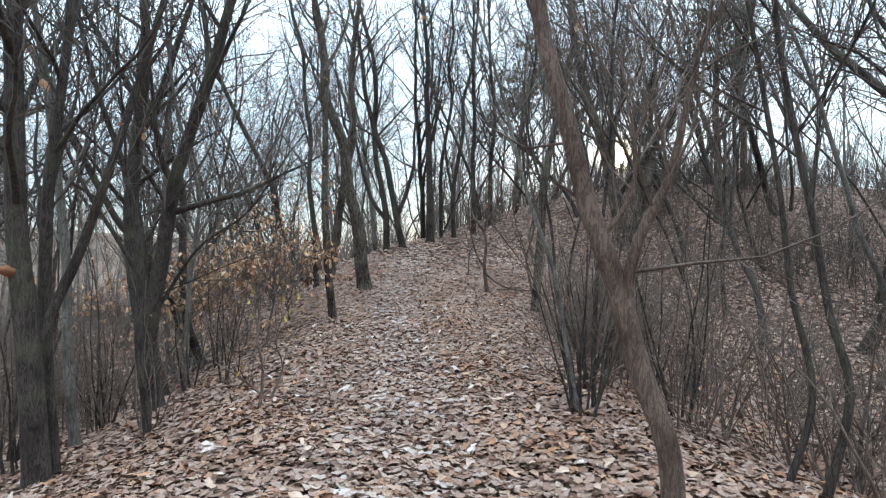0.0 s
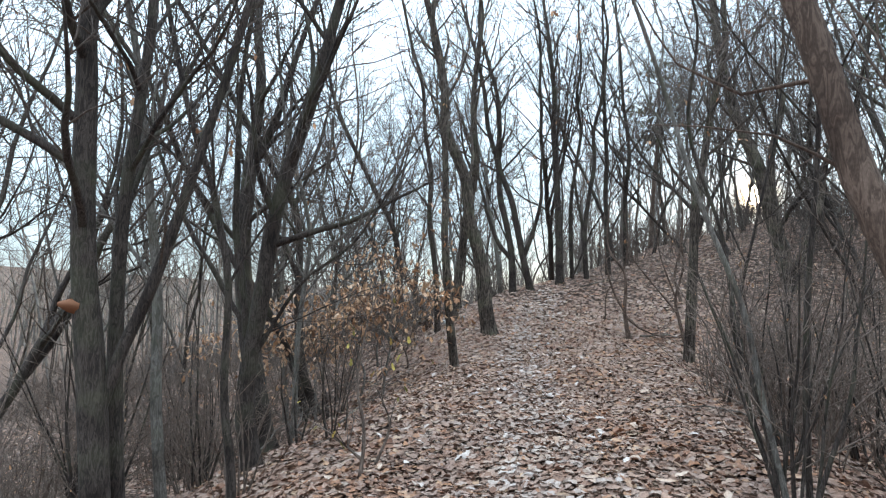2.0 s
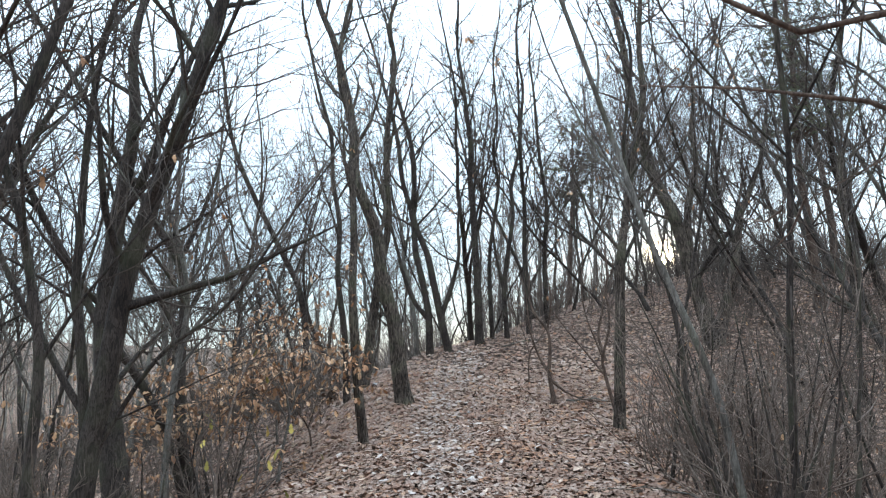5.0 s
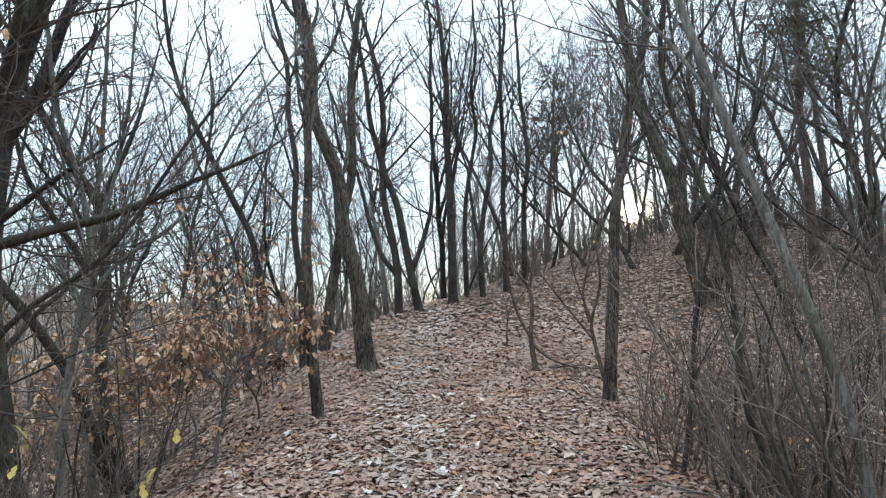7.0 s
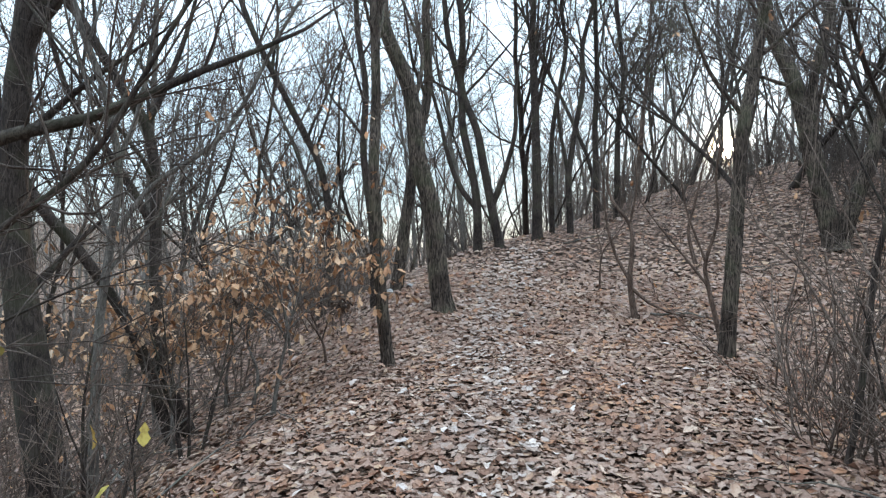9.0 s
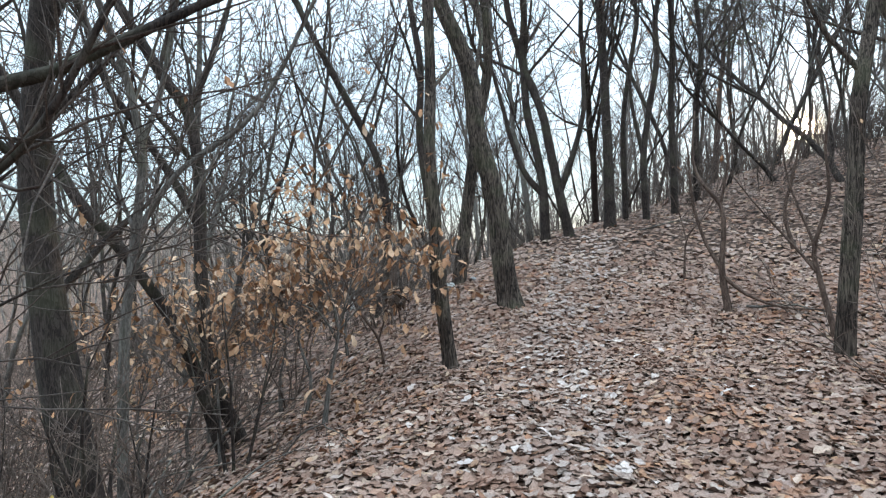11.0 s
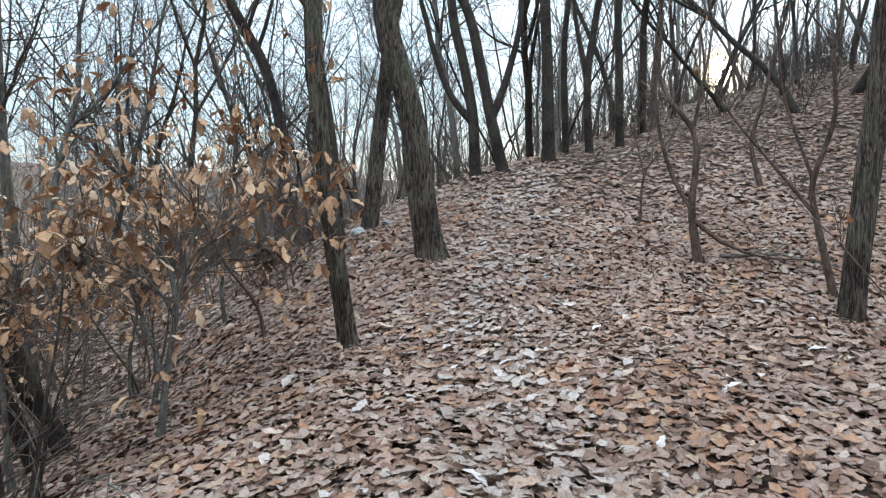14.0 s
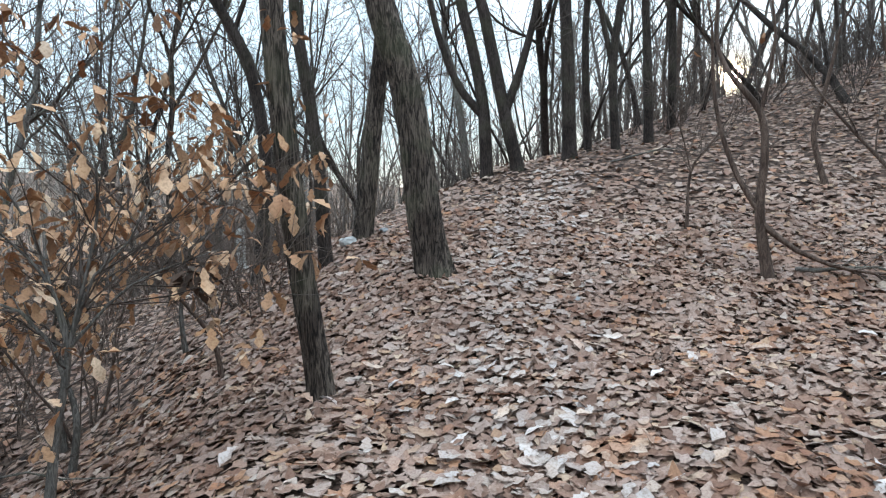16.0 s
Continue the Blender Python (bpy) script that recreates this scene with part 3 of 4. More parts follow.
    ("dark", 0.050, [[(1.78, 6.95, -0.19), (1.77, 6.95, 0.64), (1.81, 6.94, 1.55), (1.91, 6.92, 2.75), (1.92, 6.91, 3.89)]], ()),
    ("grey", 0.050, [[(1.62, 6.90, -0.19), (1.46, 6.94, 0.64), (1.33, 6.96, 1.36), (1.02, 7.01, 2.26)]], ()),
    ("dark", 0.075, [[(3.20, 5.20, -0.46), (3.34, 5.11, 0.46), (3.22, 5.19, 1.07), (3.12, 5.25, 1.80), (2.97, 5.34, 2.73), (2.85, 5.40, 3.69)]], ()),
    ("dark", 0.060, [[(3.00, 5.40, -0.42), (3.16, 5.31, 0.41), (3.02, 5.39, 1.24), (2.93, 5.44, 2.13), (2.77, 5.52, 3.25)]], ()),
    ("dark", 0.055, [[(2.26, 11.50, -0.33), (2.38, 11.50, 0.32), (2.45, 11.50, 0.91), (2.52, 11.50, 1.59), (2.69, 11.50, 2.33), (2.86, 11.50, 3.07), (3.03, 11.50, 3.82)],
        [(2.45, 11.50, 0.91), (2.66, 11.50, 1.30), (2.95, 11.50, 1.74), (3.12, 11.50, 1.89)]], (0.012,)),
    ("dark", 0.050, [[(2.10, 8.30, -0.15), (1.67, 8.46, 1.00), (1.63, 8.47, 1.47), (1.54, 8.49, 2.14)]], ()),
    ("oak", 0.420, [[(6.20, 20.50, 1.76), (5.93, 20.62, 2.99), (5.53, 20.78, 5.04), (5.11, 20.94, 6.30), (4.90, 21.01, 7.06)],
        [(6.13, 20.53, 1.70), (6.56, 20.33, 3.08), (6.71, 20.26, 3.53)],
        [(5.83, 20.66, 3.83), (5.79, 20.68, 5.48), (6.07, 20.56, 6.85)]], (0, 0,)),
]
for number, (kind, dia, lines, thin) in enumerate(HEROES):
    hero_tree(number + 11, kind, dia, lines, thin)


def wood_tree(seed, tall, dia, lean, limbs, mat, label, forks=0, fine=5):
    """A free-grown bare tree of the wood, with its foot at the origin."""
    rng = random.Random(seed)
    tree = new("tree")
    tagged(tree, label=label, category="tree", group="trees of the wood")
    twigs, leaves = Tubes(), []
    way = Vector((rng.uniform(-1, 1) * lean, rng.uniform(-1, 1) * lean, 1))
    o = Vector((0, 0, 0))
    line = grown(rng, Vector((0, 0, -0.15)), way, tall, 14, 0.19, 0.055)
    radii = flare(line, dia / 2, 0.15, 0.4)
    t = Tubes()
    t.add(line, radii, 8)
    t.build("trunk", mat, tree, o)
    for k in range(forks):
        i = 3 + rng.randrange(4)
        l2 = grown(rng, line[i], offshoot(rng, (line[i + 1] - line[i]).normalized(), rng.uniform(0.3, 0.6)), tall * 0.6, 9, 0.15, 0.08)
        rad = flare(l2, radii[i] * 0.7, 0.15, 0.0)
        t = Tubes()
        t.add(l2, rad, 6)
        t.build("limb", mat, tree, o)
        twig_out(rng, l2, rad, twigs, leaves, 12, fine, tall * 0.17, 0.0040, 0.25)
    n = len(line)
    for k in range(limbs):
        f = 0.30 + 0.67 * (k + rng.random()) / limbs
        i = min(int(f * (n - 1)), n - 2)
        d = offshoot(rng, (line[i + 1] - line[i]).normalized(), rng.uniform(0.6, 1.25))
        d.z = max(abs(d.z), 0.30)
        length = min(tall * 0.31 * rng.uniform(0.6, 1.25) * (1.25 - 0.7 * f), 3.0)
        l2 = grown(rng, line[i], d, length, 9, 0.27, 0.10)
        r0 = max(min(radii[i] * 0.5, 0.045), 0.010)
        rad = [r0 + (0.006 - r0) * j / 9 for j in range(10)]
        if fine > 2:
            t = Tubes()
            t.add(l2, rad, 4)
            t.build("limb", mat, tree, o)
        else:
            twigs.add(l2, rad, 3)
        twig_out(rng, l2, rad, twigs, leaves, 9, fine, length * 0.55, 0.0041, 0.10)
    twigs.build("crown", TWIG, tree, o, "crown of fine bare twigs", "stuff")
    return tree


def shrub(seed, tall, stems, label, dead=0.0):
    """A thicket of thin upright stems from one root."""
    rng = random.Random(seed)
    ob = new("shrub")
    tagged(ob, label=label, category="shrub", group="shrubs of the wood")
    tw, leaves, o, made = Tubes(), [], Vector((0, 0, 0)), 0
    for _ in range(stems):
        a, q = rng.uniform(0, 6.283), rng.uniform(0, 0.35)
        p = Vector((math.cos(a) * q, math.sin(a) * q, -0.12))
        l = grown(rng, p, Vector((math.cos(a) * 0.7 * rng.random(), math.sin(a) * 0.7 * rng.random(), 1)), tall * rng.uniform(0.5, 1.1), 7, 0.25, 0.03)
        r0 = rng.choice((0.006, 0.008, 0.012, 0.020))
        rad = [r0 + (0.0025 - r0) * k / 7 for k in range(8)]
        if made < 7:
            one = Tubes()
            one.add(l, rad, 4)
            one.build("stem", TWIG_RED, ob, o)
        else:
            tw.add(l, rad, 3)
        made += 1
        twig_out(rng, l, rad, tw, leaves, 6, 2, 0.6, 0.003, 0.2, dead)
    tw.build("crown", TWIG_RED, ob, o, "", "stuff")
    if leaves:
        leaf_cluster(rng, leaves, 0.05, OAK_LEAF, "withered_leaves", ob, o, 1)
    return ob


def stem_clump(x, y, count, tall, seed):
    """Several dark wrist-thin stems fanning out of one stool."""
    rng = random.Random(seed)
    ob = new("shrub")
    tagged(ob, label="many-stemmed dark shrub fanning up from one stool beside the path", category="shrub", group="shrubs of the wood")
    ob.location = (x, y, height(x, y))
    tw, leaves, o = Tubes(True), [], ob.location.copy()
    for k in range(count):
        a = 6.283 * k / count + rng.uniform(-0.4, 0.4)
        q = rng.uniform(0.03, 0.14)
        p = o + Vector((math.cos(a) * q, math.sin(a) * q, -0.12))
        l = grown(rng, p, Vector((math.cos(a) * 0.2, math.sin(a) * 0.2, 1)), tall * rng.uniform(0.7, 1.15), 9, 0.11, 0.05)
        if any(hangs_in_walk(v) for v in l):
            continue
        r0 = rng.uniform(0.011, 0.021)
        rad = [r0 * (1.15 - 0.1 * j) for j in range(10)]
        t = Tubes()
        t.add(l, rad, 6)
        t.build("stem", BARK_DARK, ob, o)
        twig_out(rng, l, rad, tw, leaves, 9, 3, 0.75, 0.0026, 0.3, 0.03)
    tw.build("crown", TWIG_RED, ob, o, "", "stuff")
    if leaves:
        leaf_cluster(rng, leaves, 0.05, OAK_LEAF, "withered_leaves", ob, o, 1)


def scatter(models, spots, rng, sink=0.0, size=(0.75, 1.25)):
    """Sets copies of the models on the ground; the models themselves take the first spots."""
    for i, (x, y) in enumerate(spots):
        m = pose(x, y, height(x, y) - sink, rng.uniform(-4, 4), rng.uniform(-4, 4), rng.uniform(0, 360))
        k = models[i % len(models)]
        s = rng.uniform(*size)
        if i < len(models):
            k.matrix_basis = m @ Matrix.Scale(s, 4)
        else:
            copy_thing(k, m @ Matrix.Scale(s / k.scale[0], 4))


def scatter_more(models, spots, rng):
    for x, y in spots:
        k = rng.choice(models)
        low = 0.65 if x < -3 and y < 24.2 else 1.0
        copy_thing(k, pose(x, y, height(x, y), 0, 0, rng.uniform(0, 360)) @ Matrix.Scale(low * rng.uniform(0.9, 1.4) / k.scale[0], 4))


def clear_of(x, y, taken, gap):
    return all((x - a) ** 2 + (y - b) ** 2 > gap * gap for a, b in taken)


TRACK = [(p[1], p[2]) for p in PATH]
SET = [(t[2][0][0][0], t[2][0][0][1]) for t in HEROES]


def in_path(x, y):
    """The open strip of the path and the clear slope right of it."""
    if y > 24.5:
        return False
    if y < 0:
        return abs(x) < 1.2
    right = 1.5 if y < 10 else (2.0 + (y - 10) * 0.5 if y < 15 else 4.8)
    left = -1.6 if y < 8 else -2.9
    return left < x < right


def in_glade(x, y):
    """The thinner strip of wood towards the low sun."""
    side = x * math.cos(SUN_AZ) - y * math.sin(SUN_AZ)
    return -4.3 < side < 0.7 and y > 20


def before_sun(x, y):
    """The lanes along which the low sun shines through to the path."""
    side = x * math.cos(SUN_AZ) - y * math.sin(SUN_AZ)
    return y > 14 and any(abs(side - k) < 0.24 for k in (-0.75, -2.45, -3.45))


rng = random.Random(77)
BARKS = ((BARK_DARK, "tall bare tree with dark bark in the leafy wood"), (BARK_GREY, "bare tree with pale grey bark in the wood"),
         (BARK_DARK, "forked leafless tree with dark trunk in dry leaves"), (BARK_OAK, "bare oak with brown furrowed trunk in the wood"))
near_models = [wood_tree(100 + i, rng.uniform(9.0, 14.0), (0.09, 0.12, 0.20, 0.10, 0.15, 0.08, 0.24, 0.11, 0.13, 0.17, 0.09)[i], rng.uniform(0.15, 0.55), rng.randrange(10, 13), *BARKS[i % 4], 1 + i % 3, 4) for i in range(11)]
far_models = [wood_tree(140 + i, rng.uniform(11.0, 15.0), rng.uniform(0.08, 0.16), rng.uniform(0.08, 0.45), 11, *BARKS[i % 4], i % 2, 2) for i in range(7)]


def plant(count, x0, x1, y0, y1, gap, spots, rng):
    found, tries = 0, 0
    while found < count and tries < 6000:
        tries += 1
        x, y = rng.uniform(x0, x1), rng.uniform(y0, y1)
        if in_path(x, y) or not clear_of(x, y, spots + SET, gap) or not clear_of(x, y, TRACK, 4.3):
            continue
        if (y < 24 and -4.6 < x < 6.5 and 9 < y) or (y < 10 and -5.6 < x < 4.8):
            continue
        if (in_glade(x, y) and rng.random() < 0.1) or before_sun(x, y):
            continue
        spots.append((x, y))
        found += 1


near_spots = []
plant(5, -15, -6.5, 5, 14, 2.4, near_spots, rng)
plant(10, -17, -5.8, 13, 32, 2.0, near_spots, rng)
plant(24, -12, 8, 23.5, 32, 1.1, near_spots, rng)
plant(32, 4.6, 17, 3, 24, 1.4, near_spots, rng)
plant(20, 6, 15, 23, 34, 1.4, near_spots, rng)
plant(14, -14, 14, -12, -5, 2.5, near_spots, rng)
plant(6, -15, -6.5, 18, 28, 1.6, near_spots, rng)
scatter(near_models, near_spots, rng)
far_spots = []
plant(38, -48, -12, 10, 60, 2.4, far_spots, rng)
plant(66, -14, 16, 32, 60, 1.5, far_spots, rng)
plant(34, 10, 46, 14, 60, 2.4, far_spots, rng)
scatter(far_models, far_spots, rng, size=(0.9, 1.3))


def far_woods():
    """The bare woods beyond, down the valley and over the ridge, coloured pale for distance haze."""
    rng, t = random.Random(5), Tubes()
    for _ in range(1350):
        a, d = rng.uniform(-75, 60), rng.uniform(45, 230)
        x, y = d * math.sin(radians(a)), d * math.cos(radians(a))
        side = x * math.cos(SUN_AZ) - y * math.sin(SUN_AZ)
        if (a > 19 and d < 60) or any(abs(side - k) < 0.3 for k in (-0.75, -2.45, -3.45)):
            continue
        p = Vector((x, y, height(x, y) - 0.3))
        tall = rng.uniform(8, 14)
        l = grown(rng, p, Vector((rng.uniform(-0.15, 0.15), rng.uniform(-0.15, 0.15), 1)), tall, 3, 0.08, 0.0)
        t.add(l, [0.16, 0.12, 0.08, 0.03], 3)
        for k in range(9):
            i = rng.randrange(1, 3)
            b = grown(rng, l[i].lerp(l[i + 1], rng.random()), Vector((rng.uniform(-1, 1), rng.uniform(-1, 1), 0.9)), tall * rng.uniform(0.15, 0.35), 2, 0.2, 0.1)
            t.add(b, [0.05, 0.035, 0.015], 3)
    ob = t.build("far_woods", BARK_FAR_HAZE, None, Vector((0, 0, 0)), "distant bare woods beyond the ridge and valley, haze painted into their grey", "stuff")
    ob["category"] = "woods"


far_woods()

shrubs = [shrub(300 + i, rng.uniform(1.6, 3.2), rng.randrange(9, 14), ("dense thicket of thin brown bare stems beside the path", "bare twiggy shrub with a few withered leaves")[i % 2], 0.04 + 0.10 * (i % 2)) for i in range(8)]
spots = []
tries = 0
while len(spots) < 21 and tries < 9000:
    tries += 1
    x, y = rng.uniform(1.7, 5.5), rng.uniform(4.5, 13.0)
    if x < 1.9 + max(0, (y - 9)) * 0.35 or not clear_of(x, y, spots, 0.5) or not clear_of(x, y, TRACK, 1.5):
        continue
    spots.append((x, y))
while len(spots) < 24:
    x, y = rng.uniform(2.0, 3.9), rng.uniform(7.5, 12.3)
    if clear_of(x, y, spots, 0.25) and x > 2.0 + max(0, y - 10.5) * 0.4:
        spots.append((x, y))
while len(spots) < 33:
    y = rng.uniform(11, 14.4)
    x = 1.5 + (y - 11) * 0.37 + rng.uniform(0, 1.7)
    if clear_of(x, y, spots, 0.3):
        spots.append((x, y))
while len(spots) < 178 and tries < 30000:
    tries += 1
    x, y = rng.uniform(-22, 24), rng.uniform(3, 48)
    if in_path(x, y) or (y < 24 and -3.6 < x < 8 and y > 12) or not clear_of(x, y, spots, 0.7) or not clear_of(x, y, TRACK, 2.4):
        continue
    if (-6 < x < 0 and y < 13 and rng.random() < 0.3) or before_sun(x, y):
        continue
    spots.append((x, y))
scatter(shrubs, spots, rng)
slope = []
tries = 0
while len(slope) < 62 and tries < 4000:
    tries += 1
    y = rng.uniform(4.5, 24.0)
    x = rng.uniform(-10.5, -3.1 if y < 9 else -4.0)
    if -4.9 < x < -2.4 and 12.3 < y < 17.0:
        continue
    if clear_of(x, y, spots + slope, 0.55) and clear_of(x, y, SET, 0.35):
        slope.append((x, y))
scatter_more(shrubs, slope, rng)


def undergrowth():
    """The grey haze of thin stems behind the crest and on the far slopes."""
    rng, t, n = random.Random(31), Tubes(), 0
    while n < 520:
        x, y = rng.uniform(-13, 18), rng.uniform(24.5, 44)
        if n % 4 == 0:
            x, y = rng.uniform(6.5, 20), rng.uniform(13, 35)
        if n % 4 == 1:
            x, y = rng.uniform(-24, -7.5), rng.uniform(7, 36)
        if before_sun(x, y):
            continue
        n += 1
        foot, tall = Vector((x, y, height(x, y) - 0.1)), rng.uniform(1.2, 3.4)
        for _ in range(7):
            l = grown(rng, foot + Vector((rng.uniform(-0.3, 0.3), rng.uniform(-0.3, 0.3), 0)), Vector((rng.uniform(-0.5, 0.5), rng.uniform(-0.5, 0.5), 1)), tall * rng.uniform(0.6, 1.1), 5, 0.2, 0.03)
            t.add(l, [0.010, 0.009, 0.008, 0.006, 0.005, 0.004], 3)
            twig_out(rng, l, [0.010] * 6, t, [], 5, 2, 0.7, 0.0035, 0.15)
    ob = t.build("undergrowth", TWIG, None, Vector((0, 0, 0)), "grey haze of thin bare undergrowth behind the crest", "stuff")
    ob["category"] = "undergrowth"


undergrowth()
for k, (x, y, count, tall) in enumerate(((1.64, 6.75, 7, 2.3), (1.80, 7.7, 5, 2.0), (2.25, 8.9, 6, 2.4), (2.9, 7.4, 6, 2.6), (3.3, 9.6, 7, 2.6), (2.6, 10.9, 5, 2.2), (-3.0, 9.9, 4, 1.5), (-4.5, 9.3, 5, 2.2), (-4.0, 12.9, 5, 1.8), (-4.5, 7.4, 6, 2.4), (-5.4, 8.6, 7, 2.6), (-5.3, 10.7, 6, 2.0), (-6.4, 9.6, 7, 2.6), (-6.6, 12.2, 6, 2.4), (-3.9, 10.9, 4, 1.4))):
    stem_clump(x, y, count, tall, 700 + k)


# ---- small things on the slope ----
def more_oak_saplings():
    for k, (x, y) in enumerate(((-4.3, 16.9), (-5.9, 16.0), (-4.1, 14.8), (-6.3, 14.4), (-5.0, 15.9), (-4.6, 13.6), (-5.3, 14.1))):
        r = random.Random(60 + k)
        z = height(x, y)
        stem = [(x, y, z - 0.05), (x + r.uniform(-0.1, 0.1), y, z + 0.5), (x + r.uniform(-0.2, 0.2), y + 0.1, z + 1.1), (x + r.uniform(-0.3, 0.3), y, z + 1.9)]
        arms = [[stem[2], (x + c, y + r.uniform(-0.3, 0.3), z + 1.5), (x + c * 2, y + r.uniform(-0.4, 0.4), z + 1.6 + r.random() * 0.6)] for c in (-0.45, 0.4, 0.15)]
        hero_tree(160 + k, "marc", 0.06, [stem] + arms)


def fallen_branch(x, y, turn, length, thick, seed, rise=0.06):
    r = random.Random(seed)
    ob = new("fallen_branch")
    tagged(ob, label="bare grey fallen branch lying on the dry leaves", category="branch", group="fallen branches")
    ob.location = (x, y, height(x, y))
    d = Vector((math.cos(turn), math.sin(turn), 0))
    line, p = [], Vector((x, y, 0))
    for k in range(9):
        q = p + d * (length * k / 8) + Vector((r.uniform(-0.04, 0.04), r.uniform(-0.04, 0.04), 0)) * length
        q.z = height(q.x, q.y) + thick + 0.05 + rise * length * math.sin(k * 0.39)
        line.append(q)
    t, tw = Tubes(), Tubes()
    radii = [thick * (1 - 0.09 * k) for k in range(9)]
    t.add(line, radii, 7, 0.05, seed)
    t.build("stem", BARK_GREY, ob, ob.location.copy())
    twig_out(r, line, radii, tw, [], 7, 3, length * 0.35, 0.0025, 0.25)
    tw.build("crown", TWIG, ob, ob.location.copy(), "", "stuff")


def stone(x, y, size, name, label, mat, seed, sink=0.3):
    bm = bmesh.new()
    bmesh.ops.create_icosphere(bm, subdivisions=3, radius=0.5)
    for v in bm.verts:
        v.co *= 1 + 0.28 * noise.noise(v.co * 2.2 + Vector((seed, 0, 0))) + 0.08 * noise.noise(v.co * 7)
        v.co = Vector((v.co.x * size[0], v.co.y * size[1], v.co.z * size[2]))
    me = bpy.data.meshes.new(name)
    bm.to_mesh(me)
    me.materials.append(mat)
    ob = tagged(new(name, me), label=label, category="stone")
    ob.location = (x, y, height(x, y) + size[2] * (0.5 - sink))
    ob.rotation_euler = (0.1, 0.15, seed)


def marker_post(x, y):
    """A weathered stone post, bevelled at the top, on a low plinth."""
    ob = new("stone_marker")
    tagged(ob, label="pale weathered stone marker post among the trees", category="marker")
    z = height(x, y)
    ob.location = (x, y, z)
    for name, w, lo, hi, bev in (("post", 0.17, 0.1, 0.95, 0.04), ("plinth", 0.32, -0.15, 0.12, 0.02)):
        bm = bmesh.new()
        bmesh.ops.create_cube(bm, size=1.0)
        for v in bm.verts:
            v.co = Vector((v.co.x * w, v.co.y * w, lo + (v.co.z + 0.5) * (hi - lo)))
        bmesh.ops.bevel(bm, geom=bm.edges[:], offset=bev, segments=2, affect="EDGES")
        me = bpy.data.meshes.new(name)
        bm.to_mesh(me)
        me.materials.append(PALE_STONE)
        part = new(name, me)
        part.parent = ob


def leaf_clump(place, seed):
    """A ragged dark clump of dead leaves caught in the twigs."""
    r = random.Random(seed)
    spots = [Vector(place) + Vector((r.gauss(0, 0.05), r.gauss(0, 0.05), r.gauss(0, 0.04))) for _ in range(26)]
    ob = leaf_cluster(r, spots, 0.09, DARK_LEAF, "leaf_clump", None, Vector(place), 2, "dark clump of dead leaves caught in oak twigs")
    ob.location = place
    ob["kind"] = ""
    ob["category"] = "leaves"


PALE_STONE = plain("pale_stone", (0.44, 0.42, 0.40))
GREY_STONE = plain("grey_stone", (0.33, 0.32, 0.32))
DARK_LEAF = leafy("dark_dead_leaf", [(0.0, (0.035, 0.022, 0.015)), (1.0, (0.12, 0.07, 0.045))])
more_oak_saplings()
stone(-2.86, 18.3, (0.34, 0.22, 0.16), "stone", "pale grey stone lying at the slope edge", PALE_STONE, 1.0)
stone(-2.5, 18.6, (0.16, 0.14, 0.10), "stone", "small grey stone among the leaves", GREY_STONE, 2.0)
stone(-0.35, 16.4, (0.25, 0.18, 0.10), "stone", "flat brown stone half under the leaves", GREY_STONE, 3.0, 0.6)
marker_post(-6.9, 24.0)
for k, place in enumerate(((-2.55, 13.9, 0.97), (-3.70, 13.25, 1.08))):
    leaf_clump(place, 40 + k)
for k, (x, y, turn, length, thick) in enumerate((
        (1.75, 16.9, -0.35, 1.3, 0.022), (-4.4, 12.3, 2.4, 2.6, 0.018), (-4.9, 13.2, 0.5, 1.9, 0.014), (-4.1, 11.6, 2.0, 2.2, 0.014),
        (-4.6, 10.9, 0.9, 1.8, 0.012), (-3.1, 12.2, -0.6, 1.1, 0.010), (4.2, 9.0, 1.9, 1.7, 0.014), (3.0, 12.4, 0.3, 1.2, 0.010),
        (0.6, 21.3, 0.2, 1.4, 0.020), (3.6, 19.0, 0.4, 1.6, 0.016), (-3.3, 10.9, 1.3, 1.5, 0.012), (2.4, 10.4, 2.6, 1.4, 0.010))):
    fallen_branch(x, y, turn, length, thick, 500 + k, 0.22 if 0 < k < 6 else 0.05)


def broken_stub():
    """The torn orange end of a snapped limb on the dark trunk."""
    for ob in list(scene.objects):
        if ob.name.startswith("tree") and ob.parent is None and abs(ob.location.x + 3.6) < 0.1 and abs(ob.location.y - 6.2) < 0.15:
            t = Tubes()
            a, b = STUB
            t.add([Vector(a), Vector(a).lerp(Vector(b), 0.5), Vector(b)], [0.055, 0.045, 0.012], 8, 0.3, 2)
            t.build("broken_limb", TORN, ob, ob.location.copy(), "torn orange-brown end of a snapped limb")


TORN = plain("torn_wood", (0.22, 0.09, 0.045))
STUB = ((-3.76, 6.05, 1.29), (-3.88, 5.96, 1.31))
broken_stub()


